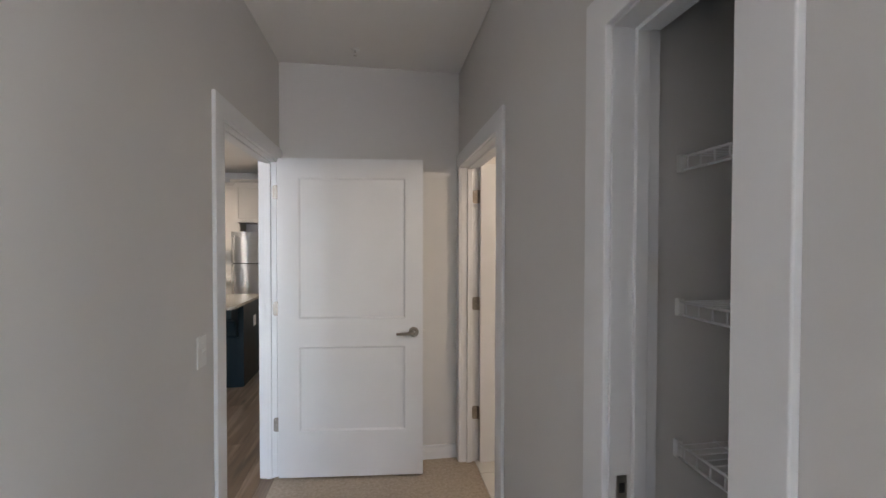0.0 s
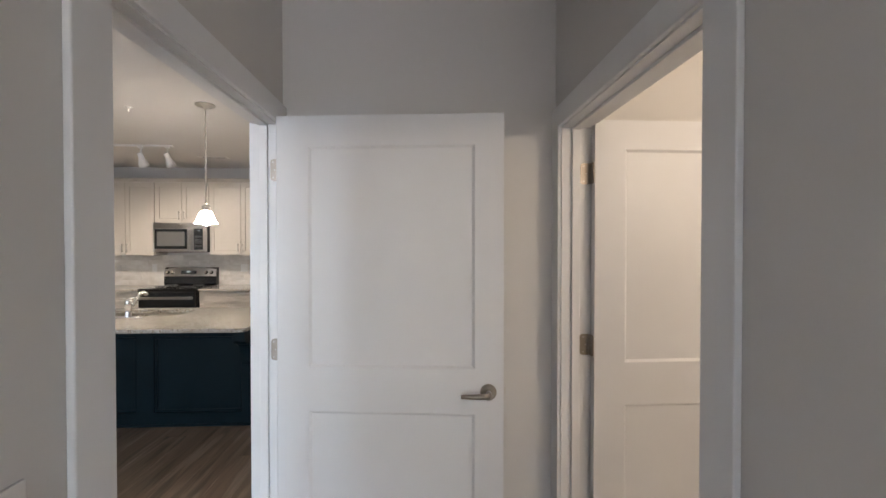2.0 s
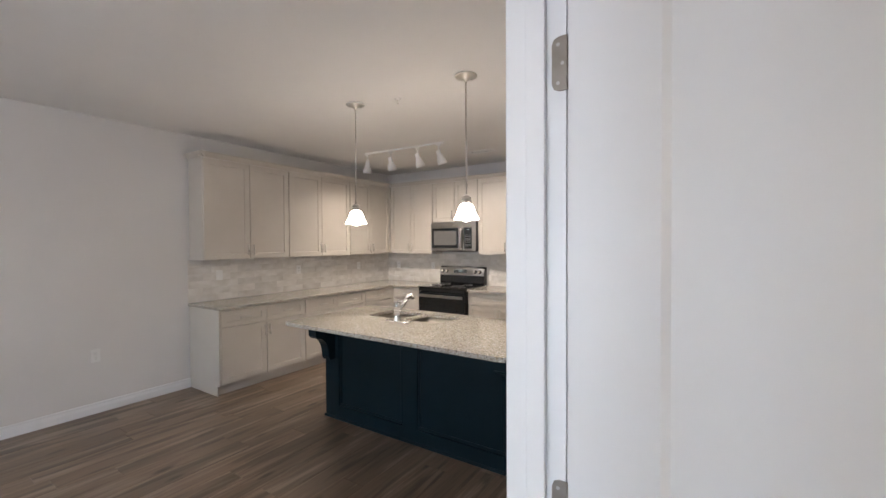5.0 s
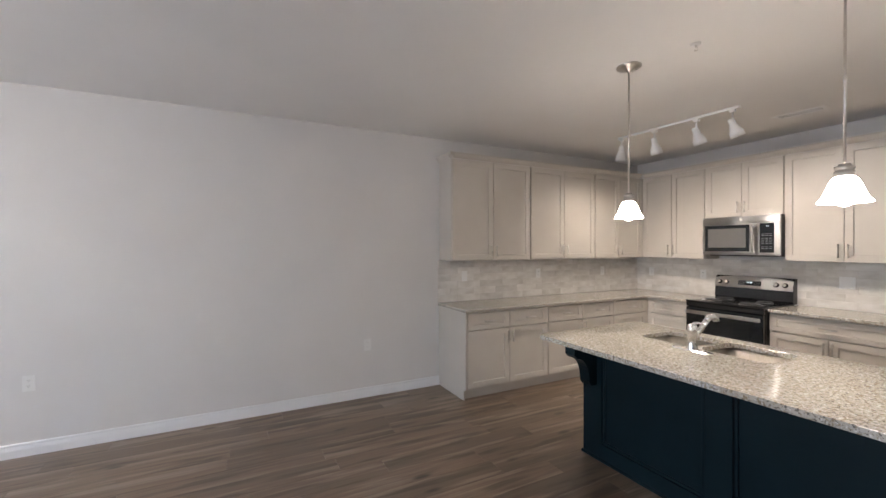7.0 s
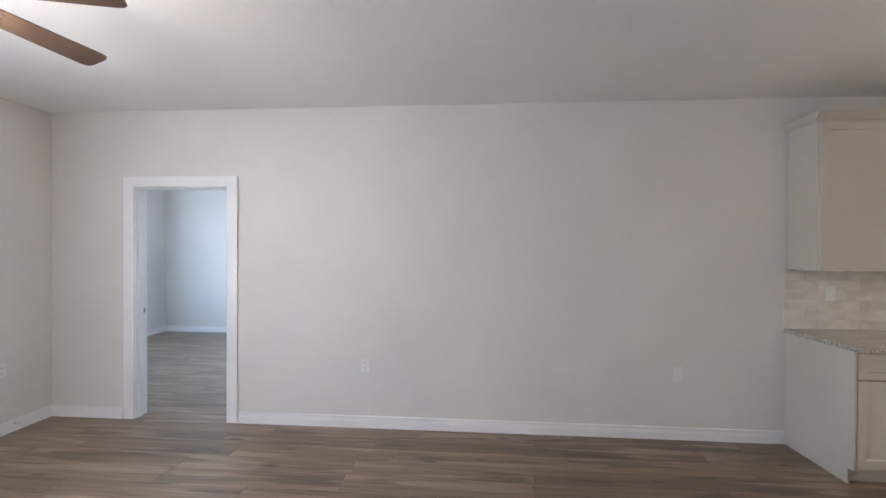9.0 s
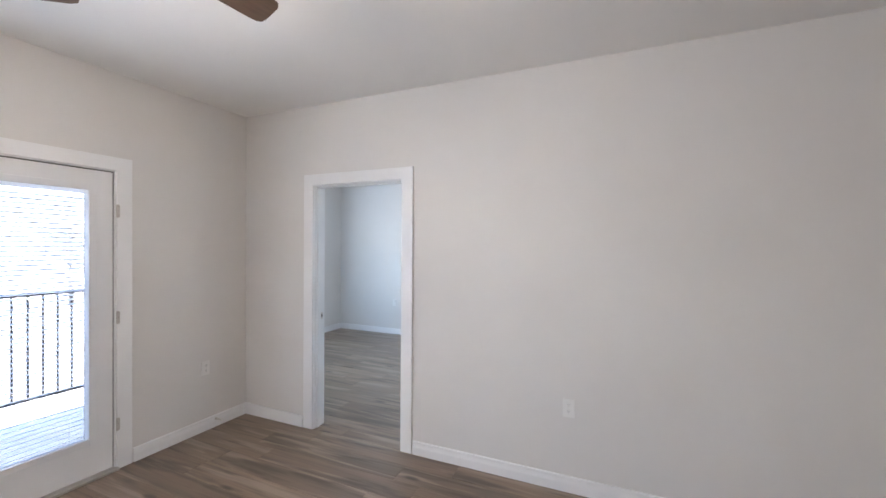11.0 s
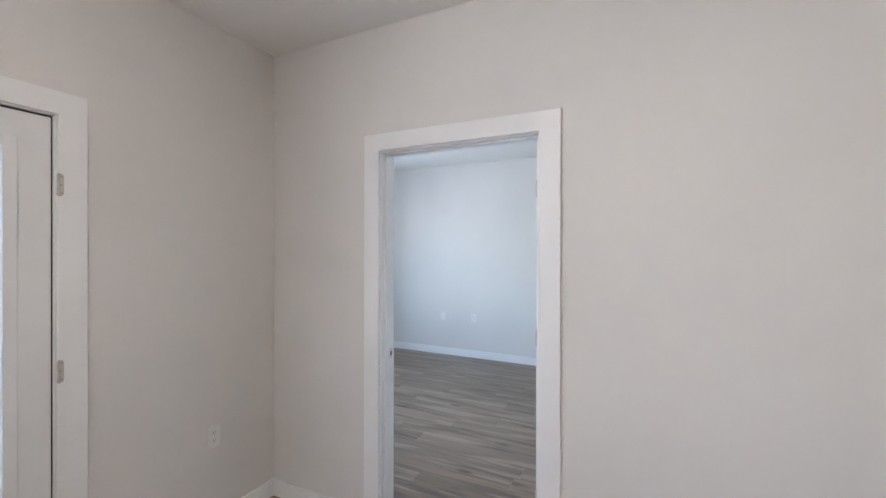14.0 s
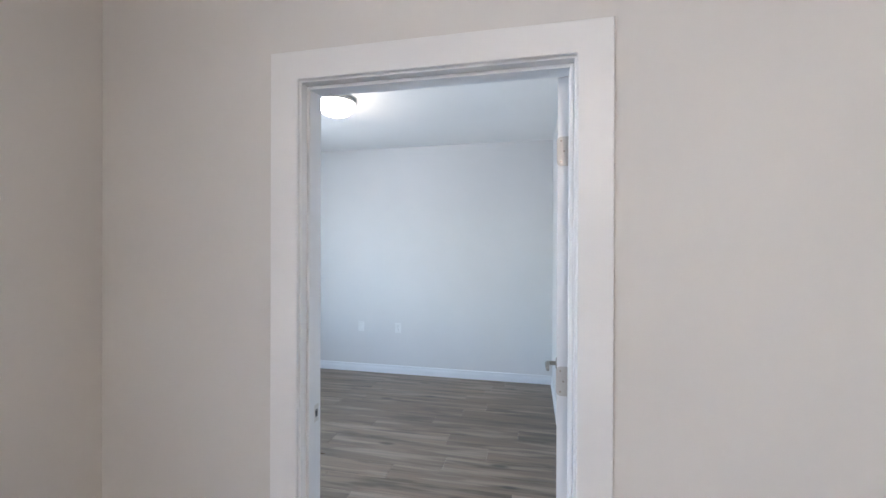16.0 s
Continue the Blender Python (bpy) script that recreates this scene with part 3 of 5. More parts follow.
# ---- wall plates ----
def wall_plate(m, kind="outlet", group="wall outlets", where="wall", tone=None, gangs=1):
    """Facing -y, centred on the origin, back at y = 0."""
    tone = tone or (ALMOND if where == "greige wall" else WHITEPLASTIC)
    o = thing("light_switch" if kind != "outlet" else "wall_outlet",
              {"switch": "white rocker light switch on a ", "toggle": "white toggle light switch on a "}.get(kind, "white duplex outlet on a ") + where, "switch" if kind != "outlet" else "outlet", m, group)
    wd = 0.036 + 0.023 * (gangs - 1)
    part("plate", box(-wd, wd, -0.006, 0, -0.058, 0.058, 0.002), tone, o)
    if kind == "switch":
        for k in range(gangs):
            cx = 0.046 * (k - (gangs - 1) / 2)
            part("rocker", box(cx - 0.016, cx + 0.016, -0.010, -0.006, -0.033, 0.033, 0.0015), tone, o)
    elif kind == "toggle":
        part("collar", box(-0.0055, 0.0055, -0.0075, -0.006, -0.0125, 0.0125, 0.0005), tone, o)
        part("toggle", extruded([(-0.006, -0.004), (-0.017, 0.004), (-0.017, 0.010), (-0.006, 0.006)], "x", -0.0045, 0.0045), tone, o)
        for z in (-0.030, 0.030):
            part("screw", cyl(bmesh.new(), (0, -0.0068, z), (0, -0.006, z), 0.003, seg=8), tone, o)
    else:
        for z in (-0.0205, 0.0205):
            rec = part("receptacle", box(-0.0165, 0.0165, -0.0085, -0.006, z - 0.0145, z + 0.0145, 0.001), tone, o)
            bm = bmesh.new()
            quadbox(bm, -0.0075, -0.0055, -0.0090, -0.0084, z - 0.001, z + 0.008)
            quadbox(bm, 0.0055, 0.0075, -0.0090, -0.0084, z - 0.001, z + 0.008)
            cyl(bm, (0, -0.0090, z - 0.0075), (0, -0.0084, z - 0.0075), 0.0025, seg=8)
            part("slots", bm, SLOT, rec)
    return o


for y, z in ((3.395, 0.524), (0.862, 0.526)):
    wall_plate(pose(WX, y, z, 0, 0, 90), where="greige wall")
wall_plate(pose(-4.688, SY, 0.517, 0, 0, 180), where="greige wall")
for y, k in ((-2.50, "switch"), (-2.03, "outlet")):
    wall_plate(pose(DX, y, 0.545, 0, 0, 90), k, where="greige wall")
wall_plate(pose(BX, 1.608, 1.115, 0, 0, 90), "toggle", group="", where="greige wall")
for y in (4.52, 5.586, 6.715):
    wall_plate(pose(WX + 0.011, y, 1.182, 0, 0, 90), "switch" if y < 5 else "outlet", where="tiled backsplash")
for x in (-4.845, -4.135):
    wall_plate(pose(x, NY - 0.011, 1.165), where="tiled backsplash")
wall_plate(pose(-2.783, NY - 0.011, 1.160), "switch", "", "tiled backsplash", gangs=2)

ds = thing("door_bumper", "small spring door stop on the baseboard", "door stop", pose(-4.775, SY + 0.014, 0.068))
bm = bmesh.new()
cyl(bm, (0, 0, 0), (0, 0.006, 0), 0.011, seg=12)
tube(bm, [(0.0045 * math.cos(i * 0.9), 0.006 + i * 0.0014, 0.0045 * math.sin(i * 0.9)) for i in range(44)], 0.0016, 6)
part("spring", bm, NICKEL, ds)
part("tip", cyl(bmesh.new(), (0, 0.066, 0), (0, 0.078, 0), 0.008, seg=12), WHITEPLASTIC, ds)

# ---- kitchen ----
def pull(parent, x, z, y, upright=True, length=0.128):
    bm = bmesh.new()
    a, b = ((x, y - 0.030, z - length / 2), (x, y - 0.030, z + length / 2)) if upright else ((x - length / 2, y - 0.030, z), (x + length / 2, y - 0.030, z))
    cyl(bm, a, b, 0.0062, seg=10)
    for k in (0.14, 0.86):
        p = Vector(a).lerp(Vector(b), k)
        cyl(bm, p, (p.x, y, p.z), 0.0045, seg=8)
    return part("handle", bm, NICKEL, parent, "satin nickel bar pull")


def front(parent, name, x0, x1, z0, z1, y, stile=0.058, ends=(0, 0)):
    """A shaker front whose back lies on y; ends: extra gap where it meets the next unit."""
    g = 0.0034
    x0, x1 = x0 + ends[0], x1 - ends[1]
    w, h = x1 - x0 - 2 * g, z1 - z0 - 2 * g
    bm = panelled(w, h, 0.020, [(stile, w - stile, min(stile, h * 0.27), h - min(stile, h * 0.27))], 0.011, 0.003)
    bmesh.ops.translate(bm, verts=bm.verts, vec=(x0 + g, y, z0 + g))
    return part(name, bm, CAB, parent)


def base_cabinet(m, w, layout, label, depth=0.565, end=False):
    c = thing("base_cabinet", label, "cabinet", m, "kitchen base cabinets")
    bm = bmesh.new()
    quadbox(bm, 0.0182, w - 0.0182, -depth + 0.075, 0, 0.1232, 0.8498)
    quadbox(bm, 0, 0.018, -depth, 0, 0.1052, 0.868)
    quadbox(bm, w - 0.018, w, -depth, 0, 0.1052, 0.868)
    quadbox(bm, 0.0181, w - 0.0181, -depth, 0, 0.1052, 0.123)
    quadbox(bm, 0.0181, w - 0.0181, -depth, 0, 0.850, 0.868)
    quadbox(bm, 0.0, w, -depth + 0.055, 0, 0.0, 0.105)
    part("body", bm, CAB, c)
    if end:
        part("end_panel", extruded([(0, 0), (-depth + 0.02, 0), (-depth + 0.02, 0.105), (-depth - 0.02, 0.105), (-depth - 0.02, 0.868), (0, 0.868)], "x", -0.016, -0.0005), CAB, c)
    y = -depth
    if layout == "doors":
        for k in (0, 1):
            x0, x1 = k * w / 2, (k + 1) * w / 2
            d = front(c, "drawer", x0, x1, 0.690, 0.858, y, ends=(0.004 * (1 - k), 0.004 * k))
            pull(d, (x0 + x1) / 2, 0.775, y - 0.019, False)
        for k in (0, 1):
            x0, x1 = k * w / 2, (k + 1) * w / 2
            d = front(c, "door", x0, x1, 0.112, 0.686, y, ends=(0.004 * (1 - k), 0.004 * k))
            pull(d, w / 2 + (0.032 if k else -0.032), 0.595, y - 0.019)
    elif layout == "wide":
        d = front(c, "drawer", 0, w, 0.690, 0.858, y)
        pull(d, w / 2, 0.775, y - 0.019, False)
        for k in (0, 1):
            d = front(c, "door", k * w / 2, (k + 1) * w / 2, 0.112, 0.686, y, ends=(0.004 * (1 - k), 0.004 * k))
            pull(d, w / 2 + (0.032 if k else -0.032), 0.595, y - 0.019)
    else:
        for z0, z1 in ((0.690, 0.858), (0.402, 0.686), (0.112, 0.398)):
            d = front(c, "drawer", 0.0, w, z0, z1, y)
            pull(d, w / 2, (z0 + z1) / 2, y - 0.019, False)
    return c


def wall_cabinet(m, w, z0, z1, label, depth=0.275, handles="bottom"):
    c = thing("wall_cabinet", label, "cabinet", m, "kitchen wall cabinets")
    bm = bmesh.new()
    quadbox(bm, 0.0182, w - 0.0182, -depth + 0.075, 0, z0 + 0.0182, z1 - 0.0182)
    quadbox(bm, 0, 0.018, -depth, 0, z0, z1)
    quadbox(bm, w - 0.018, w, -depth, 0, z0, z1)
    quadbox(bm, 0.0181, w - 0.0181, -depth, 0, z0, z0 + 0.018)
    quadbox(bm, 0.0181, w - 0.0181, -depth, 0, z1 - 0.018, z1)
    part("body", bm, CAB, c)
    for k in (0, 1):
        d = front(c, "door", k * w / 2, (k + 1) * w / 2, z0, z1, -depth, ends=(0.004 * (1 - k), 0.004 * k))
        pull(d, w / 2 + (0.035 if k else -0.035), z0 + 0.105, -depth - 0.019)
    return c


def west(y):
    return pose(WX, y, 0, 0, 0, 90)


def north(x):
    return pose(x, NY, 0)


base_cabinet(west(4.218), 1.024, "doors", "greige shaker base cabinet with two drawers and doors", end=True)
base_cabinet(west(5.242), 1.026, "doors", "greige shaker base cabinet with two drawers and doors")
base_cabinet(west(6.268), 0.580, "drawers", "greige shaker drawer cabinet beside the kitchen corner")
corner = thing("corner_cabinet", "greige blind corner cabinet with plain fillers", "cabinet", group="kitchen base cabinets")
bm = bmesh.new()
quadbox(bm, WX, WX + 0.565, 6.849, NY, 0.0, 0.868)
quadbox(bm, WX + 0.5652, WX + 0.584, 6.849, 6.885, 0.105, 0.868)
quadbox(bm, WX + 0.5652, WX + 0.605, 6.8855, NY, 0.105, 0.868)
part("body", bm, CAB, corner)
base_cabinet(north(WX + 0.606), -3.95 - WX - 0.606, "drawers", "greige shaker drawer cabinet beside the range")
base_cabinet(north(-3.168), 0.905, "wide", "greige shaker base cabinet with one wide drawer")

UB, UT = 1.366, 2.434
wall_cabinet(west(4.212), 1.026, UB, UT, "tall greige shaker wall cabinet at the end of the run")
wall_cabinet(west(5.239), 1.028, UB, UT, "tall greige shaker wall cabinet with two doors")
wall_cabinet(west(6.268), 0.870, UB, UT, "tall greige shaker wall cabinet in the corner")
wall_cabinet(north(WX + 0.300), -3.952 - WX - 0.300, UB, UT, "tall greige shaker wall cabinet in the corner")
wall_cabinet(north(-3.951), 0.780, 1.842, UT, "short greige shaker wall cabinet above the microwave")
wall_cabinet(north(-3.170), 0.912, UB, UT, "tall greige shaker wall cabinet with two doors")
wall_cabinet(north(-2.257), 0.906, 1.824, 2.447, "deep greige shaker cabinet above the refrigerator", depth=0.572)
fl = thing("corner_filler", "greige filler behind the corner wall cabinets", "cabinet filler")
part("filler", box(WX + 0.001, WX + 0.2995, 7.139, NY - 0.001, UB, UT), CAB, fl)


def crown(name, axis, face, side, a, b, z):
    prof = [(0, 0), (side * 0.010, 0), (side * 0.012, 0.010), (side * 0.028, 0.024), (side * 0.042, 0.042), (side * 0.046, 0.056), (0, 0.056)]
    ob = part(name, extruded([(face + u, z + v) for u, v in prof], axis, a, b), CAB)
    return tagged(ob, "greige crown moulding on top of the cabinets", "moulding", kind="structure")


crown("trim_crown_west", "y", WX + 0.296, 1, 4.165, 7.10, UT)
crown("trim_crown_end", "x", 4.212, -1, WX, WX + 0.34, UT)
crown("trim_crown_north", "x", NY - 0.296, -1, WX + 0.34, -2.26, UT)
crown("trim_crown_fridge", "x", NY - 0.593, -1, -2.30, -1.352, 2.447)
crown("trim_crown_fridge_side", "y", -2.257, -1, NY - 0.593, NY - 0.30, 2.447)


def slab(name, outline, holes, z0, z1, label, category="countertop"):
    bm = bmesh.new()
    es = []
    for loop in (outline, *holes):
        vs = [bm.verts.new((x, y, z1)) for x, y in loop]
        es += [bm.edges.new((vs[i], vs[(i + 1) % len(vs)])) for i in range(len(vs))]
    bmesh.ops.triangle_fill(bm, edges=es, use_beauty=True)
    bmesh.ops.recalc_face_normals(bm, faces=bm.faces)
    if bm.faces[:][0].normal.z < 0:
        bmesh.ops.reverse_faces(bm, faces=bm.faces)
    r = bmesh.ops.extrude_face_region(bm, geom=bm.faces[:])
    bmesh.ops.translate(bm, verts=[v for v in r["geom"] if isinstance(v, bmesh.types.BMVert)], vec=(0, 0, z0 - z1))
    bmesh.ops.recalc_face_normals(bm, faces=bm.faces)
    ob = tagged(part(name, bm, GRANITE), label, category)
    return soften(ob, 0.004, 2)


CT0, CT1 = 0.869, 0.899
FX, FY = WX + 0.612, NY - 0.612
slab("countertop", [(WX, 4.188), (FX, 4.188), (FX, FY), (-3.952, FY), (-3.952, NY), (WX, NY)], [], CT0, CT1,
     "polished speckled granite countertop in an L")
slab("countertop", [(-3.168, FY), (-2.255, FY), (-2.255, NY), (-3.168, NY)], [], CT0, CT1, "polished speckled granite countertop beside the refrigerator")

# island
IX0, IX1, IY0, IY1 = -3.28, -1.395, 4.500, 5.085
isl = thing("kitchen_island", "deep navy panelled kitchen island", "island", pose(IX0, IY0, 0))
IW = IX1 - IX0
bm = bmesh.new()
ID = IY1 - IY0
for b in ((0, IW, 0.020, 0.038), (0, IW, ID - 0.018, ID), (0, 0.018, 0.038, ID - 0.018), (IW - 0.018, IW, 0.038, ID - 0.018)):
    quadbox(bm, *b, 0.0, 0.868)
quadbox(bm, 0.018, IW - 0.018, 0.038, ID - 0.018, 0.08, 0.10)
part("body", bm, NAVY, isl)
ISP = [(0.165, 0.875, 0.115, 0.755), (1.015, 1.735, 0.115, 0.755)]
part("front_panel", panelled(IW, 0.868, 0.0195, ISP, 0.0165, 0.003), NAVY, isl, m=pose(0, 0.0197, 0))
for x0, x1, z0, z1 in ISP:
    bm = bmesh.new()
    for a in ((x0 + 0.006, x1 - 0.006, z0 + 0.006, z0 + 0.024), (x0 + 0.006, x1 - 0.006, z1 - 0.024, z1 - 0.006),
              (x0 + 0.006, x0 + 0.024, z0 + 0.0245, z1 - 0.0245), (x1 - 0.024, x1 - 0.006, z0 + 0.0245, z1 - 0.0245)):
        quadbox(bm, a[0], a[1], 0.0065, 0.0168, a[2], a[3], 0.003)
    part("panel_moulding", bm, NAVY, isl)
part("end_panel", box(IW + 0.0003, IW + 0.018, 0.03, IY1 - IY0, 0.0, 0.868, 0.001), NAVY, isl)
part("shoe_moulding", extruded([(-0.0, 0.0), (-0.012, 0.0), (-0.012, 0.008), (-0.004, 0.018), (0, 0.018)], "x", -0.01, IW + 0.01), NAVY, isl)
part("corner_post", box(IW - 0.035, IW + 0.021, -0.006, 0.030, 0.0, 0.868, 0.002), NAVY, isl)


def corbel(x):
    prof = [(0, 0.868), (-0.212, 0.868), (-0.212, 0.758), (-0.198, 0.746)]
    for i in range(9):
        a = radians(90 * i / 8)
        prof.append((-0.190 + 0.118 * math.sin(a), 0.578 + 0.158 * math.cos(a)))
    prof += [(-0.072, 0.560), (-0.056, 0.528), (0, 0.528)]
    bm = extruded([(u - 0.0002, v) for u, v in prof], "x", x - 0.045, x + 0.045)
    part("corbel", bm, NAVY, isl, "navy scrolled corbel under the overhang")


corbel(0.080)
corbel(IW - 0.075)
slab("island_countertop", rounded(-3.330, -1.343, 4.103, 5.150, 0.055), [rounded(-2.960, -2.585, 4.690, 5.035, 0.06)[::-1], rounded(-2.555, -2.185, 4.690, 5.035, 0.06)[::-1]],
     CT0, CT1, "polished speckled granite island top with a sink cut-out")
wall_plate(pose(IX1 + 0.018, 4.872, 0.632, 0, 0, 90), "switch", group="", where="navy island end")

sink = thing("sink", "undermounted double-bowl stainless steel sink", "sink", pose(-2.572, 4.862, CT0))
for x0, x1, dp in ((-0.392, -0.010, 0.19), (0.014, 0.391, 0.17)):
    y0, y1 = -0.176, 0.177
    loops = [[(x, y, z) for x, y in rounded(x0 + k, x1 - k, y0 + k, y1 - k, 0.055 + j)] for z, k, j in
             ((-0.001, -0.012, 0.012), (-0.001, 0.0, 0.0), (-dp + 0.03, 0.012, 0.0), (-dp + 0.008, 0.022, 0.0), (-dp, 0.045, 0.0))]
    b = part("bowl", loft(bmesh.new(), loops), SINKSTEEL, sink)
    bm = bmesh.new()
    turned(bm, [(0.045, 0.001), (0.038, 0.004), (0.03, 0.001), (0.001, 0.0005)], 20, ((x0 + x1) / 2, 0.02, -dp))
    part("drain", bm, CHROME, b)

fa = thing("faucet", "polished chrome pull-out kitchen faucet", "faucet", pose(-2.535, 4.600, CT1) @ Matrix.Scale(0.98, 4))
bm = bmesh.new()
loft(bm, [[(x, y, z) for x, y in rounded(-0.125 + k, 0.125 - k, -0.03 + k, 0.03 - k, 0.028 - k * 0.5)] for z, k in ((0, 0), (0.005, 0), (0.010, 0.006))], False)
part("deck_plate", bm, CHROME, fa)
bm = turned(bmesh.new(), [(0.030, 0.010), (0.029, 0.02), (0.0255, 0.030), (0.0250, 0.085), (0.0275, 0.092), (0.0275, 0.135), (0.026, 0.150), (0.020, 0.160), (0.001, 0.163)], 24)
part("body", bm, CHROME, fa)
bm = bmesh.new()
tube(bm, [(0, 0.010, 0.075), (0.012, 0.035, 0.105), (0.024, 0.060, 0.145), (0.036, 0.085, 0.185)], [0.015, 0.0155, 0.016, 0.0165], 14)
sp = part("spout", bm, CHROME, fa)
bm = bmesh.new()
tube(bm, [(0.034, 0.080, 0.178), (0.041, 0.096, 0.200), (0.052, 0.116, 0.205), (0.060, 0.132, 0.194), (0.062, 0.136, 0.178)], [0.0165, 0.020, 0.021, 0.020, 0.017], 16)
part("spray_head", bm, CHROME, sp)
bm = bmesh.new()
tube(bm, [(0, 0, 0.155), (0.015, -0.004, 0.168), (0.045, -0.008, 0.176), (0.070, -0.010, 0.174)], [0.012, 0.010, 0.007, 0.006], 10)
part("lever", bm, CHROME, fa)

# range
RXL, RXR, RY = -3.946, -3.174, 6.805
rg = thing("range", "black and stainless electric coil range", "stove", pose(RXL, 0, 0))
RW = RXR - RXL
part("body", box(0.004, RW - 0.004, RY + 0.02, NY - 0.004, 0.03, 0.893), BLACK, rg)
part("kick_drawer", box(0.006, RW - 0.006, RY - 0.012, RY + 0.019, 0.075, 0.245, 0.006), BLACK, rg)
od = part("oven_door", box(0.006, RW - 0.006, RY - 0.025, RY + 0.019, 0.255, 0.835, 0.006), BLACKGLASS, rg)
part("window", box(0.12, RW - 0.12, RY - 0.0275, RY - 0.0255, 0.36, 0.66, 0.001), BLACKGLASS, od)
bm = bmesh.new()
quadbox(bm, 0.015, RW - 0.015, RY - 0.075, RY - 0.052, 0.768, 0.806, 0.006)
for x in (0.05, RW - 0.07):
    quadbox(bm, x, x + 0.02, RY - 0.053, RY - 0.024, 0.776, 0.798, 0.003)
part("handle", bm, STEEL, od, "stainless oven door handle")
part("control_lip", box(0.004, RW - 0.004, RY - 0.022, RY + 0.019, 0.842, 0.890, 0.004), BLACK, rg)
ck = part("cooktop", box(-0.001, RW + 0.001, RY - 0.030, NY - 0.075, 0.8935, 0.912, 0.007), BLACK, rg, "glossy black enamel cooktop")
for bx, by, br in ((0.19, 6.955, 0.075), (0.585, 6.945, 0.095), (0.19, 7.215, 0.095), (0.585, 7.215, 0.075)):
    bm = turned(bmesh.new(), [(br + 0.022, 0.002), (br + 0.016, 0.006), (br + 0.008, 0.004), (br * 0.6, -0.004), (0.01, -0.006)], 28, (bx, by, 0.913))
    part("drip_pan", bm, CHROME, ck)
    n = 3 if br < 0.08 else 4
    pts = [((0.018 + (br - 0.02) * i / (n * 24)) * math.cos(2 * math.pi * i / 24) + bx, (0.018 + (br - 0.02) * i / (n * 24)) * math.sin(2 * math.pi * i / 24) + by, 0.9235) for i in range(n * 24)]
    part("coil", tube(bmesh.new(), pts, 0.0042, 6), DARKPLASTIC, ck)
bgp = [(7.365, 0.905), (7.350, 0.93), (7.358, 1.06), (7.352, 1.075), (7.385, 1.165), (7.40, 1.172), (NY - 0.006, 1.172), (NY - 0.006, 0.905)]
part("backguard", extruded(bgp, "x", 0.0, RW), BLACK, rg)
# arched stainless control fascia
bm = bmesh.new()
n = 16
grid = []
for i in range(n + 1):
    u = i / n
    arch = 0.030 * (1 - (2 * u - 1) ** 2)
    col = []
    for y, z in ((7.346, 1.040), (7.344, 1.050), (7.372, 1.142 + arch), (7.382, 1.150 + arch), (NY - 0.01, 1.150 + arch), (NY - 0.01, 1.040)):
        col.append(bm.verts.new((0.003 + u * (RW - 0.006), y, z)))
    grid.append(col)
for a, b in zip(grid, grid[1:]):
    for k in range(6):
        bm.faces.new((a[k], b[k], b[(k + 1) % 6], a[(k + 1) % 6]))
bm.faces.new(grid[0][::-1])
bm.faces.new(grid[-1])
bmesh.ops.recalc_face_normals(bm, faces=bm.faces)
fas = part("control_fascia", bm, STEEL, rg, "arched stainless control panel")
tilt = math.atan2(0.028, 0.10)
for kx in (0.055, 0.130, RW - 0.150, RW - 0.070):
    k0 = Vector((kx, 7.357, 1.098))
    d = Vector((0, -math.cos(tilt), math.sin(tilt)))
    bm = bmesh.new()
    cyl(bm, k0, k0 + d * 0.004, 0.026, 0.026, 20)
    cyl(bm, k0 + d * 0.004, k0 + d * 0.022, 0.020, 0.0175, 20)
    kb = part("knob", bm, BLACK, fas, "black control knob with a chrome ring")
    bm = bmesh.new()
    cyl(bm, k0 + d * 0.022, k0 + d * 0.0245, 0.0178, 0.016, 20)
    part("knob_cap", bm, CHROME, kb)
dm = Matrix.Translation((RW / 2 - 0.02, 7.356, 1.100)) @ pose(0, 0, 0, -math.degrees(tilt))
disp = part("display", box(-0.115, 0.115, -0.004, 0.002, -0.026, 0.026, 0.002), BLACKGLASS, fas, "black oven clock display", dm)
bm = bmesh.new()
for i, x in enumerate((-0.022, -0.008, 0.010, 0.024)):
    quadbox(bm, x - 0.0045, x + 0.0045, -0.0047, -0.0042, 0.001, 0.015)
tagged(part("digits", bm, LED, disp), kind="stuff")
bm = bmesh.new()
for x in (-0.095, -0.075, -0.055, 0.055, 0.075, 0.095):
    for z in (-0.014, 0.006):
        quadbox(bm, x - 0.006, x + 0.006, -0.0046, -0.0042, z - 0.003, z + 0.002)
tagged(part("key_marks", bm, MARK, disp), kind="stuff")

# microwave
MZ0, MZ1, MY = 1.418, 1.838, 7.075
mw = thing("microwave", "stainless over-the-range microwave oven", "microwave", pose(-3.930, MY, MZ0))
MW, MH = 0.764, MZ1 - MZ0
part("body", box(0.002, MW - 0.002, 0.022, NY - MY - 0.004, 0.004, MH), DARKPLASTIC, mw)
part("grille", box(0, MW, 0.0, 0.0215, MH - 0.072, MH, 0.004), STEEL, mw, "stainless top grille")
part("badge", cyl(bmesh.new(), (MW / 2 + 0.02, -0.001, MH - 0.036), (MW / 2 + 0.02, 0.002, MH - 0.036), 0.011, seg=16), CHROME, mw)
md = part("door", box(0, 0.570, 0.0, 0.0215, 0.0, MH - 0.074, 0.004), STEEL, mw)
part("door_glass", box(0.030, 0.485, -0.002, 0.001, 0.040, MH - 0.092, 0.004), BLACKGLASS, md)
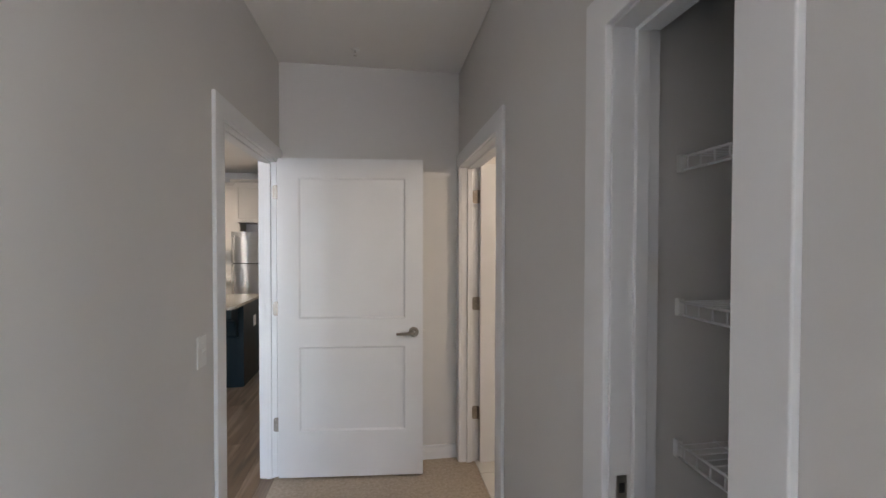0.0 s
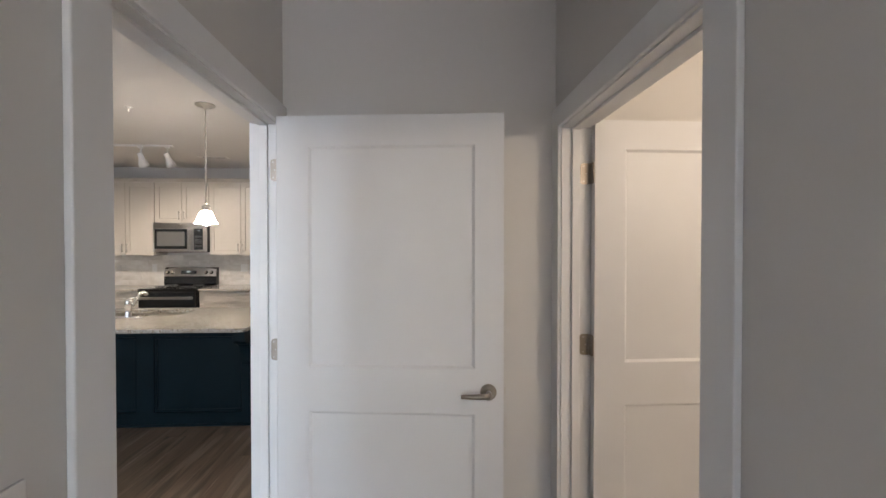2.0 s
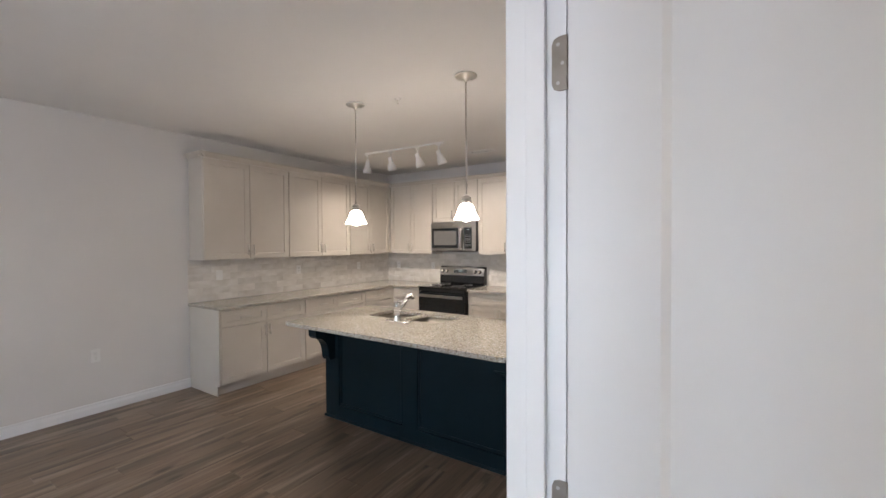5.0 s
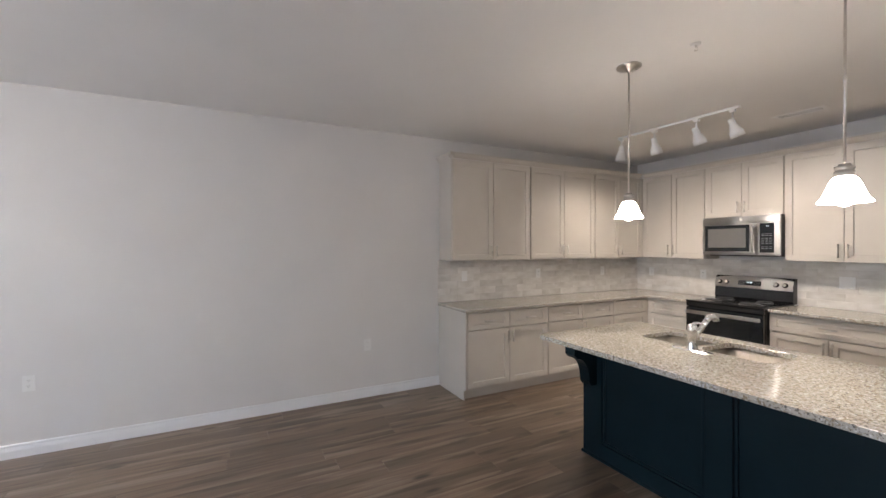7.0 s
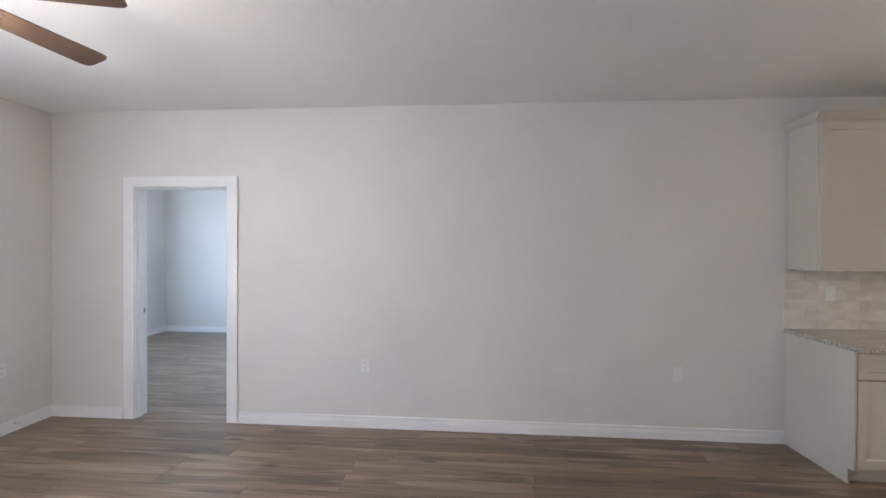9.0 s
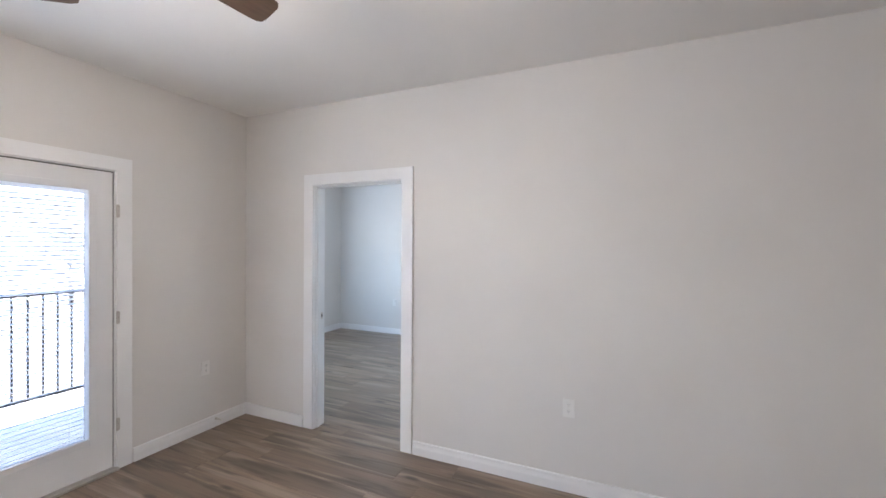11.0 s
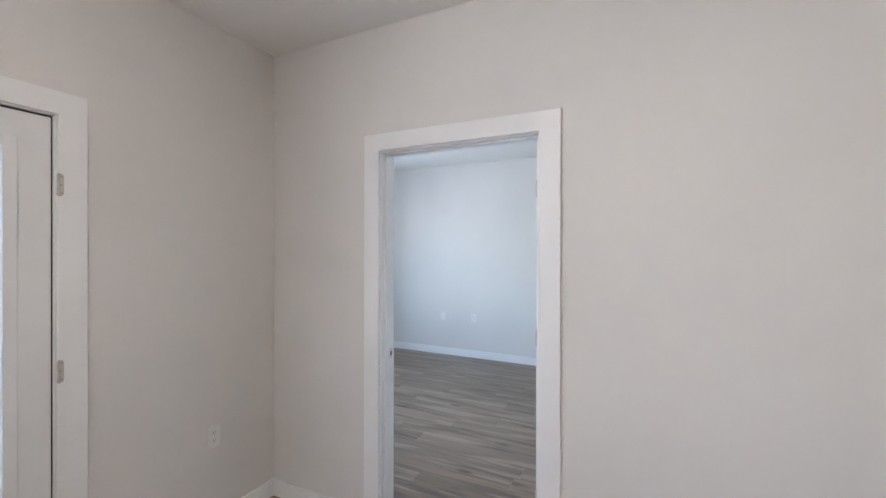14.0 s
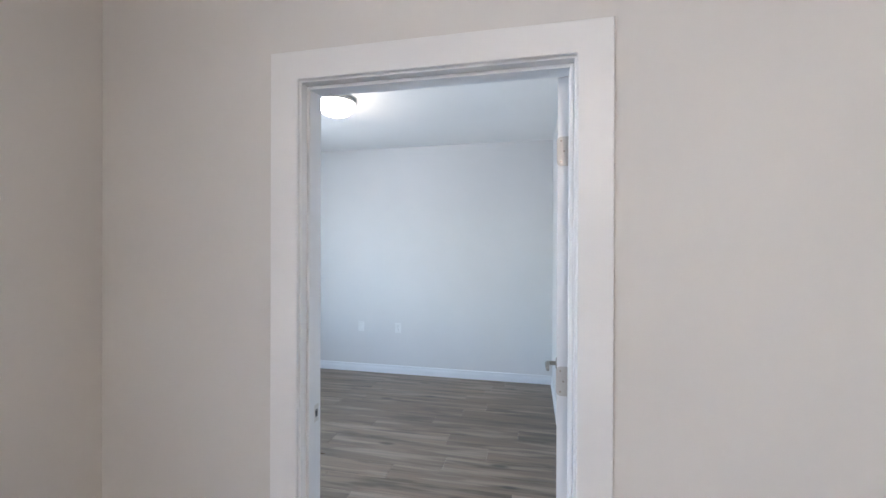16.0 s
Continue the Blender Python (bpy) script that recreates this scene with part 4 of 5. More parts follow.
part("window", box(0.062, 0.452, -0.0032, -0.0018, 0.082, MH - 0.128, 0.002), GREYGLASS, md, "grey meshed microwave window")
bm = bmesh.new()
tube(bm, [(0.528, -0.002, 0.035), (0.528, -0.030, 0.048), (0.528, -0.038, 0.10), (0.528, -0.040, 0.17), (0.528, -0.038, 0.24), (0.528, -0.030, 0.292), (0.528, -0.002, 0.305)],
     [0.012, 0.013, 0.0145, 0.0145, 0.0145, 0.013, 0.012], 12)
part("handle", bm, STEEL, md, "curved stainless door handle")
part("panel_frame", box(0.572, MW, 0.0, 0.0215, 0.0, MH - 0.074, 0.004), STEEL, mw)
cp = part("control_panel", box(0.582, MW - 0.055, -0.0025, 0.001, 0.03, MH - 0.085, 0.003), BLACKGLASS, mw, "black touch control panel")
bm = bmesh.new()
for x in (0.640, 0.655):
    quadbox(bm, x, x + 0.008, -0.0031, -0.0026, MH - 0.122, MH - 0.108)
tagged(part("digits", bm, LED, cp), kind="stuff")
bm = bmesh.new()
for r_, z in enumerate((0.07, 0.088, 0.122, 0.14, 0.158, 0.176, 0.205, 0.222)):
    for c_ in range(3):
        quadbox(bm, 0.598 + c_ * 0.034, 0.598 + c_ * 0.034 + 0.024, -0.0031, -0.0026, z, z + 0.005)
tagged(part("key_marks", bm, MARK, cp), kind="stuff")
part("vent_underside", box(0.05, MW - 0.05, 0.06, 0.30, -0.012, 0.0035, 0.003), DARKPLASTIC, mw)

# refrigerator
RFX0, RFX1, RFY = -2.186, -1.463, 6.520
rf = thing("refrigerator", "stainless top-freezer refrigerator with black sides", "refrigerator", pose(RFX0, RFY, 0))
FW = RFX1 - RFX0
part("body", box(0.003, FW - 0.003, 0.066, 0.86, 0.05, 1.672, 0.004), BLACK, rf)
part("kick_grille", box(0.01, FW - 0.01, 0.045, 0.12, 0.012, 0.0495, 0.004), DARKPLASTIC, rf)


def bowed(x0, x1, z0, z1, bow=0.020):
    bm = bmesh.new()
    pts = [(x0, 0.060), (x0, 0.014)]
    for i in range(13):
        u = i / 12
        pts.append((x0 + 0.008 + u * (x1 - x0 - 0.016), 0.003 - bow * (1 - (2 * u - 1) ** 2)))
    pts += [(x1, 0.014), (x1, 0.060)]
    lo, hi = [[bm.verts.new((x, y, z)) for x, y in pts] for z in (z0, z1)]
    for i in range(len(pts)):
        j = (i + 1) % len(pts)
        bm.faces.new((lo[i], lo[j], hi[j], hi[i])).smooth = 1 <= i <= 14
    for f in (bm.faces.new(lo[::-1]), bm.faces.new(hi)):
        for e in f.edges:
            e.smooth = False
    return bm


for nm, z0, z1, h0, h1 in (("freezer_door", 1.196, 1.672, 1.215, 1.60), ("fridge_door", 0.075, 1.182, 0.74, 1.165)):
    d = part(nm, bowed(0, FW, z0, z1), STEEL, rf, "brushed stainless door")
    bm = bmesh.new()
    tube(bm, [(0.045, 0.0, h0), (0.040, -0.040, h0 + 0.02), (0.040, -0.052, (h0 + h1) / 2), (0.040, -0.040, h1 - 0.02), (0.045, 0.0, h1)], [0.012, 0.014, 0.015, 0.014, 0.012], 12)
    part("handle", bm, NICKEL, d, "stainless bar handle")
part("badge", cyl(bmesh.new(), (FW - 0.07, -0.006, 1.612), (FW - 0.07, -0.002, 1.612), 0.013, seg=16), NICKEL, rf)
part("hinge_cover", box(FW - 0.11, FW - 0.005, 0.02, 0.10, 1.6725, 1.692, 0.004), DARKPLASTIC, rf)

# pendants
def pendant(x, y):
    p = thing("pendant_lamp", "lit bell-shaped frosted glass pendant on a nickel rod", "pendant lamp", pose(x, y, 0), "pendants over the island")
    bm = close_ends(turned(bmesh.new(), [(0.001, 2.699), (0.076, 2.699), (0.078, 2.692), (0.070, 2.684), (0.030, 2.676), (0.012, 2.664), (0.008, 2.655)], 32))
    part("canopy", bm, NICKEL, p)
    bm = bmesh.new()
    cyl(bm, (0, 0, 1.845), (0, 0, 2.66), 0.0055, seg=10)
    cyl(bm, (0, 0, 2.21), (0, 0, 2.235), 0.008, seg=10)
    part("rod", bm, NICKEL, p)
    bm = turned(bmesh.new(), [(0.006, 1.868), (0.020, 1.866), (0.022, 1.858), (0.034, 1.855), (0.034, 1.846), (0.029, 1.843), (0.029, 1.836), (0.035, 1.833), (0.035, 1.818), (0.030, 1.813), (0.030, 1.805)], 24)
    part("socket_cup", bm, NICKEL, p)
    prof = [(0.030, 1.812), (0.041, 1.803), (0.051, 1.786), (0.059, 1.764), (0.066, 1.744), (0.074, 1.726), (0.083, 1.712), (0.090, 1.703),
            (0.088, 1.701), (0.081, 1.709), (0.072, 1.723), (0.063, 1.742), (0.048, 1.784), (0.028, 1.808)]
    part("shade", turned(bmesh.new(), prof, 40, wave=0.0), SHADE, p, "lit frosted white glass shade")
    bm = turned(bmesh.new(), [(0.014, 1.80), (0.016, 1.775), (0.028, 1.745), (0.031, 1.722), (0.028, 1.700), (0.018, 1.688), (0.001, 1.684)], 20)
    part("bulb", bm, BULB, p)


pendant(-2.903, 4.515)
pendant(-1.835, 4.515)

# track light
tr = thing("track_light", "white ceiling track with four adjustable heads", "track light")
d = Vector((-2.985, 5.985, 0)) - Vector((-4.165, 5.944, 0))
part("rail", box(0, d.length, -0.017, 0.017, 2.678, 2.699, 0.003), WHITEPLASTIC, tr, m=pose(-4.165, 5.944, 0, 0, 0, math.degrees(math.atan2(d.y, d.x))))
for (hx, hy), (ax, ay) in zip(TRACK, AIM):
    piv = Vector((hx, hy, 2.56))
    hd = (Vector((ax, ay, 1.2)) - piv).normalized()
    bm = bmesh.new()
    quadbox(bm, hx - 0.022, hx + 0.022, hy - 0.016, hy + 0.016, 2.655, 2.678, 0.003)
    cyl(bm, (hx, hy, 2.56), (hx, hy, 2.656), 0.008, seg=10)
    hp = part("head_stem", bm, WHITEPLASTIC, tr)
    q = hd.to_track_quat("Z", "Y").to_matrix().to_4x4()
    bm = turned(bmesh.new(), [(0.001, -0.045), (0.022, -0.043), (0.027, -0.030), (0.028, 0.010), (0.036, 0.035), (0.052, 0.075), (0.056, 0.118), (0.053, 0.118), (0.049, 0.078), (0.03, 0.03)], 24)
    part("head", bm, WHITEPLASTIC, hp, m=Matrix.Translation(piv) @ q)
    bm = turned(bmesh.new(), [(0.047, 0.086), (0.040, 0.094), (0.02, 0.099), (0.001, 0.100)], 20)
    part("bulb", bm, BULB, hp, m=Matrix.Translation(piv) @ q)

# ceiling vent and sprinklers
vt = thing("ceiling_vent", "white ceiling air register with thin slats", "ceiling vent", pose(-2.855, 6.676, H, 0, 0, 3))
bm = bmesh.new()
for b in ((-0.18, 0.18, -0.075, -0.055), (-0.18, 0.18, 0.055, 0.075), (-0.18, -0.155, -0.055, 0.055), (0.155, 0.18, -0.055, 0.055), (-0.008, 0.008, -0.055, 0.055)):
    quadbox(bm, b[0], b[1], b[2], b[3], -0.0055, -0.001, 0.001)
part("frame", bm, WHITEPLASTIC, vt)
part("backing", box(-0.155, 0.155, -0.055, 0.055, -0.0022, -0.0012), DARKPLASTIC, vt)
for k in range(2):
    for i in range(7):
        y = -0.048 + i * 0.0152
        x0 = -0.154 if k == 0 else 0.009
        part("slat", extruded([(y, -0.0026), (y + 0.003, -0.0046), (y + 0.0042, -0.0046), (y + 0.0012, -0.0026)], "x", x0, x0 + 0.145), WHITEPLASTIC, vt)


def sprinkler(x, y):
    s = thing("fire_sprinkler", "small white pendent fire sprinkler on the ceiling", "sprinkler", pose(x, y, H) @ Matrix.Scale(0.75, 4), "ceiling sprinklers")
    part("escutcheon", close_ends(turned(bmesh.new(), [(0.036, -0.0005), (0.035, -0.005), (0.02, -0.010), (0.012, -0.012)], 24)), WHITEPLASTIC, s)
    bm = bmesh.new()
    cyl(bm, (0, 0, -0.030), (0, 0, -0.010), 0.007, seg=12)
    for sx in (-1, 1):
        tube(bm, [(sx * 0.006, 0, -0.028), (sx * 0.012, 0, -0.038), (sx * 0.004, 0, -0.052)], 0.0022, 6)
    part("body", bm, NICKEL, s)
    bm = turned(bmesh.new(), [(0.002, -0.052), (0.014, -0.053), (0.014, -0.055), (0.001, -0.055)], 16)
    part("deflector", bm, NICKEL, s)


sprinkler(-2.52, 4.606)
sprinkler(-0.106, 2.55)

# ---- ceiling fan ----
fan = thing("ceiling_fan", "five-blade ceiling fan with walnut blades and lit glass shades", "ceiling fan", pose(-2.935, -0.127, 0))
bm = close_ends(turned(bmesh.new(), [(0.07, 2.699), (0.072, 2.68), (0.05, 2.655), (0.02, 2.645)], 28))
cyl(bm, (0, 0, 2.53), (0, 0, 2.65), 0.012, seg=14)
part("downrod", bm, NICKEL, fan)
bm = close_ends(turned(bmesh.new(), [(0.02, 2.545), (0.07, 2.535), (0.105, 2.505), (0.110, 2.455), (0.098, 2.432), (0.07, 2.425), (0.06, 2.41), (0.055, 2.385), (0.02, 2.375)], 32))
part("motor", bm, NICKEL, fan)
for k in range(5):
    m = pose(0, 0, 2.42, 0, 0, 174 + 72 * k) @ pose(0, 0, 0, -11)
    bm = bmesh.new()
    pts = [(0.17, -0.052), (0.30, -0.060), (0.60, -0.070), (0.628, -0.066), (0.642, -0.045), (0.650, 0.035), (0.646, 0.058), (0.630, 0.068), (0.60, 0.070), (0.30, 0.060), (0.17, 0.052)]
    lo, hi = [[bm.verts.new((x, y, z)) for x, y in pts] for z in (-0.003, 0.003)]
    for i in range(len(pts)):
        j = (i + 1) % len(pts)
        bm.faces.new((lo[i], lo[j], hi[j], hi[i]))
    bm.faces.new(lo[::-1])
    bm.faces.new(hi)
    bl = part("blade", bm, FANWOOD, fan, "walnut fan blade", m)
    bm = bmesh.new()
    quadbox(bm, 0.085, 0.20, -0.018, 0.018, -0.008, -0.0035, 0.002)
    quadbox(bm, 0.19, 0.25, -0.040, 0.040, -0.007, -0.0035, 0.002)
    part("bracket", bm, NICKEL, bl)
for k in range(4):
    a = radians(178 + 90 * k)
    dirv = Vector((math.cos(a), math.sin(a), -1.05)).normalized()
    p0 = Vector((0.05 * math.cos(a), 0.05 * math.sin(a), 2.428))
    m = Matrix.Translation(p0) @ dirv.to_track_quat("Z", "Y").to_matrix().to_4x4()
    bm = turned(bmesh.new(), [(0.022, 0.02), (0.03, 0.035), (0.040, 0.06), (0.048, 0.10), (0.062, 0.145), (0.072, 0.165), (0.070, 0.165), (0.046, 0.10), (0.02, 0.03)], 28)
    sh = part("shade", bm, FANSHADE, fan, "lit frosted glass shade", m)
    bm = close_ends(turned(bmesh.new(), [(0.012, -0.02), (0.018, 0.0), (0.024, 0.02), (0.020, 0.03)], 18))
    part("shade_holder", bm, NICKEL, sh)
for cx, cy, zb in ((-0.045, -0.03, 2.215), (0.02, -0.055, 2.21)):
    bm = bmesh.new()
    cyl(bm, (cx, cy, zb + 0.03), (cx, cy, 2.40), 0.0012, seg=6)
    pc = part("pull_chain", bm, NICKEL, fan)
    bm = close_ends(turned(bmesh.new(), [(0.002, 0.024), (0.005, 0.019), (0.006, 0.009), (0.004, 0.0)], 12, (cx, cy, zb)))
    part("pull_knob", bm, WHITEPLASTIC, pc)

# ---- den light ----
dl = thing("ceiling_dome_light", "lit flush glass dome ceiling light", "ceiling light", pose(-6.95, -2.02, 2.699) @ Matrix.Diagonal((0.94, 0.94, 0.88, 1)) @ pose(0, 0, -2.699))
part("rim", close_ends(turned(bmesh.new(), [(0.10, 2.699), (0.165, 2.699), (0.168, 2.668), (0.160, 2.662)], 36)), NICKEL, dl)
part("dome", turned(bmesh.new(), [(0.160, 2.664), (0.158, 2.640), (0.142, 2.602), (0.108, 2.570), (0.06, 2.551), (0.001, 2.545)], 36), DOME, dl, "lit frosted glass dome")
bm = close_ends(turned(bmesh.new(), [(0.001, 2.546), (0.008, 2.542), (0.006, 2.53), (0.001, 2.525)], 12))
part("finial", bm, NICKEL, dl)
for k in range(3):
    a = radians(20 + 120 * k)
    bm = box(0.155, 0.176, -0.008, 0.008, 2.630, 2.668, 0.002)
    part("clip", bm, NICKEL, dl, m=pose(0, 0, 0, 0, 0, 20 + 120 * k))

# assumed dome for the added hall lamp, never in view
hl = thing("unseen_hall_light", "lit flush glass dome ceiling light", "ceiling light", pose(0.0, 6.35, 0))
part("dome", close_ends(turned(bmesh.new(), [(0.14, 2.698), (0.14, 2.672), (0.12, 2.642), (0.08, 2.622), (0.002, 2.612)], 32)), DOME, hl)
# assumed fixture for the added bathroom lamp, never in view
bv = thing("unseen_vanity_light", "unseen bulb on a nickel plate, added to light the bathroom", "wall light", pose(1.75, 1.025, 2.05))
part("plate", box(-0.2, 0.2, 0, 0.03, -0.05, 0.05, 0.004), NICKEL, bv)
part("arm", cyl(bmesh.new(), (0, 0.03, 0), (0, 0.10, 0), 0.01, seg=10), NICKEL, bv)
part("bulb", turned(bmesh.new(), [(0.012, 0.0), (0.03, 0.012), (0.042, 0.045), (0.03, 0.08), (0.001, 0.095)], 18), BULB, bv, m=pose(0, 0.10, 0, -90))

# ---- patio door ----
pd = thing("door_4", "white full-lite patio door with mini blinds", "door", pose(PAT[0] + 0.016, SY - 0.012, 0.02), kind="structure")
PW, PH, PT = PAT[1] - PAT[0] - 0.032, DOOR_H - 0.016 - 0.020 - 0.008, 0.044
gx0, gx1, gz0, gz1 = 0.130, PW - 0.130, 0.235, 1.880
bm = bmesh.new()
for b in ((0.006, gx0, 0, PH), (gx1, PW - 0.006, 0, PH), (gx0, gx1, 0, gz0), (gx0, gx1, gz1, PH)):
    quadbox(bm, b[0], b[1], -PT, 0.0, b[2], b[3])
part("slab", bm, DOOR, pd)
# dark strips fill the slab-to-jamb gap and give its shade as colour
for b in ((0.0003, 0.0057, 0, PH), (PW - 0.0057, PW - 0.0003, 0, PH), (0.0003, PW - 0.0003, PH + 0.0003, PH + 0.0077)):
    part("weather_strip", box(b[0], b[1], -PT, -0.002, b[2], b[3]), DARKPLASTIC, pd, "dark strip standing in for the shaded gap round the door")
bm = bmesh.new()
for y0, y1 in ((-PT - 0.006, -PT), (0.0, 0.009)):
    for b in ((gx0 - 0.028, gx0 + 0.012, gz0 - 0.028, gz1 + 0.028), (gx1 - 0.012, gx1 + 0.028, gz0 - 0.028, gz1 + 0.028),
              (gx0 + 0.012, gx1 - 0.012, gz0 - 0.028, gz0 + 0.012), (gx0 + 0.012, gx1 - 0.012, gz1 - 0.012, gz1 + 0.028)):
        quadbox(bm, b[0], b[1], y0, y1, b[2], b[3], 0.002)
part("glass_bead", bm, DOOR, pd)
pane = part("pane", box(gx0, gx1, -PT + 0.001, -PT + 0.005, gz0, gz1), GLASS, pd)
pane.visible_shadow = False
part("threshold", box(-0.012, PW + 0.012, -0.11, 0.05, -0.0195, -0.003, 0.003), NICKEL, pd)
for z in (1.742, 1.018, 0.290):
    hinge_at(pd, pose(-0.006, 0.030, z, 0, 0, 180), leaf=0.016, metal=PLATE)
bl = thing("mini_blind", "white mini blind lowered inside the patio door glass", "blind", pose(PAT[0] + 0.016, SY - 0.046, 0.02))
sx0, sx1 = gx0 + 0.030, gx1 - 0.030
part("head_rail", box(gx0 + 0.001, gx1 - 0.001, 0.001, 0.026, gz1 - 0.036, gz1 - 0.001, 0.002), BLINDVINYL, bl)
part("bottom_rail", box(sx0, sx1, 0.004, 0.022, gz0 + 0.004, gz0 + 0.018, 0.002), BLINDVINYL, bl)
for x in (gx0 + 0.001, sx1 + 0.003):
    part("side_channel", box(x, x + 0.026, 0.004, 0.022, gz0 + 0.001, gz1 - 0.037, 0.002), BLINDVINYL, bl, "translucent white side channel")
slat = mesh_of("slat", extruded([(0.000, 0.0005), (0.008, 0.0028), (0.018, 0.0028), (0.026, 0.0005), (0.0258, -0.0003), (0.018, 0.0020), (0.008, 0.0020), (0.0002, -0.0003)], "x", sx0, sx1), BLINDVINYL)
z = gz0 + 0.034
while z < gz1 - 0.045:
    s = new("slat", slat)
    s.parent = bl
    s.matrix_basis = Matrix.Translation((0, 0.013, z)) @ pose(0, 0, 0, 29) @ Matrix.Translation((0, -0.013, 0))
    z += 0.0280
for x in (sx0 + 0.075, sx1 - 0.075):
    part("ladder_cord", cyl(bmesh.new(), (x, 0.013, gz0 + 0.01), (x, 0.013, gz1 - 0.04), 0.0012, seg=6), WHITEPLASTIC, bl)

# ---- linen closet ----
def wire_shelf(z):
    s = thing("wire_shelf", "white coated wire closet shelf with a ladder lip", "shelf", pose(0.782, 0.0, z), "closet shelves")
    y0, y1, dpt = 0.004, 0.890, 0.300
    bm = bmesh.new()
    cyl(bm, (0, y0, 0), (0, y1, 0), 0.0032, seg=8)
    cyl(bm, (0.0, y0, -0.032), (0.0, y1, -0.032), 0.0032, seg=8)
    n = 22
    for i in range(n):
        y = y0 + (y1 - y0) * (i + 0.5) / n
        cyl(bm, (0, y, -0.032), (0, y, 0), 0.0022, seg=6)
    part("lip", bm, WIRE, s)
    bm = bmesh.new()
    n = 36
    for i in range(n):
        y = y0 + (y1 - y0) * (i + 0.5) / n
        cyl(bm, (0, y, 0.003), (dpt, y, 0.003), 0.0016, seg=6)
    part("wire_deck", bm, WIRE, s)
    for x in (0.10, 0.20, 0.295):
        part("rod", cyl(bmesh.new(), (x, y0, 0), (x, y1, 0), 0.0030, seg=8), WIRE, s)
    for x in (0.004, 0.17):
        part("wall_clip", box(x - 0.008, x + 0.008, 0.889, 0.9045, -0.036 if x < 0.1 else -0.010, 0.008, 0.002), WHITEPLASTIC, s)


for z in (1.732, 1.376, 1.022):
    wire_shelf(z)

# ---- balcony and outdoors ----
tagged(part("floor_balcony", box(WX, EX, -3.62, SY - T, -0.16, -0.03), DECK), "pale concrete balcony floor", "balcony", kind="structure")
tagged(part("ceiling_balcony", box(WX, EX, -3.62, SY - T, 2.55, 2.67), CEIL), "white balcony soffit", "ceiling", kind="structure")
rl = thing("balcony_railing", "dark metal balcony railing with slim balusters", "railing", pose(0, -3.45, 0))
part("top_rail", box(WX, EX, -0.022, 0.022, 1.085, 1.120, 0.004), IRON, rl)
part("bottom_rail", box(WX, EX, -0.016, 0.016, 0.195, 0.222, 0.003), IRON, rl)
bal = mesh_of("baluster", box(-0.0075, 0.0075, -0.0075, 0.0075, 0.2222, 1.0848), IRON)
x = WX + 0.05
while x < EX:
    s = new("baluster", bal)
    s.parent = rl
    s.matrix_basis = pose(x, 0, 0)
    x += 0.1005
for x in (WX + 0.02, EX - 0.02):
    part("post", box(x - 0.02, x + 0.02, -0.02, 0.02, -0.03, 1.0848), IRON, rl)
tagged(part("ground", box(-600, 600, -900, 40, -4.2, -4.0), PAVING), "pale concrete ground around the building", "ground", kind="structure")


def tree(x, y, h, seed):
    rng = random.Random(seed)
    t = thing("tree", "leafy broad green tree on the paved ground", "tree", pose(x, y, -4.0), "trees beyond the balcony")
    bm = bmesh.new()
    tube(bm, [(0, 0, 0), (0.06, 0.03, h * 0.2), (0.02, -0.05, h * 0.42), (0.1, 0.06, h * 0.7), (0.05, 0, h * 0.9)], [0.24, 0.19, 0.15, 0.09, 0.03], 10)
    tips = []
    for i in range(13):
        a, z = i * 2.4 + rng.uniform(-0.3, 0.3), h * rng.uniform(0.32, 0.8)
        ln = h * rng.uniform(0.22, 0.36) * (1.15 - z / h * 0.6)
        e = Vector((ln * math.cos(a), ln * math.sin(a), z + ln * rng.uniform(0.3, 0.8)))
        mid = e * 0.5 + Vector((0, 0, z * 0.5 - 0.1))
        tube(bm, [(0.05 * math.cos(a), 0.05 * math.sin(a), z), mid, e], [0.07, 0.045, 0.015], 6)
        tips += [e, mid, e * 0.8 + Vector((0, 0, z * 0.2))]
    tips.append(Vector((0, 0, h * 0.95)))
    part("trunk", bm, BARK, t)
    verts, faces = [], []
    for i in range(1500):
        c = rng.choice(tips)
        p = c + Vector((rng.gauss(0, 0.36), rng.gauss(0, 0.36), rng.gauss(0, 0.30)))
        q = Euler((rng.uniform(0, 6.3), rng.uniform(0, 6.3), rng.uniform(0, 6.3))).to_matrix()
        s = rng.uniform(0.05, 0.11)
        k = len(verts)
        verts += [p + q @ Vector(v) for v in ((-s, 0, 0), (0, -s * 0.55, 0.015), (s, 0, 0), (0, s * 0.55, 0.015))]
        faces.append((k, k + 1, k + 2, k + 3))
    me = bpy.data.meshes.new("crown")
    me.from_pydata(verts, [], faces)
    me.materials.append(LEAF)
    new("crown", me).parent = t


for i, (x, y, h) in enumerate(((-6.5, -37, 7.4), (-14.5, -41, 8.0), (-1.0, -39, 7.0), (-22, -44, 8.4))):
    tree(x, y, h, 11 + i)


# ---- floors ----
def ground_slab(name, x0, x1, y0, y1, z0, z1, material, label, category="floor"):
    return tagged(part(name, box(x0, x1, y0, y1, z0, z1), material), label, category, kind="structure")


bevel_cache = {}


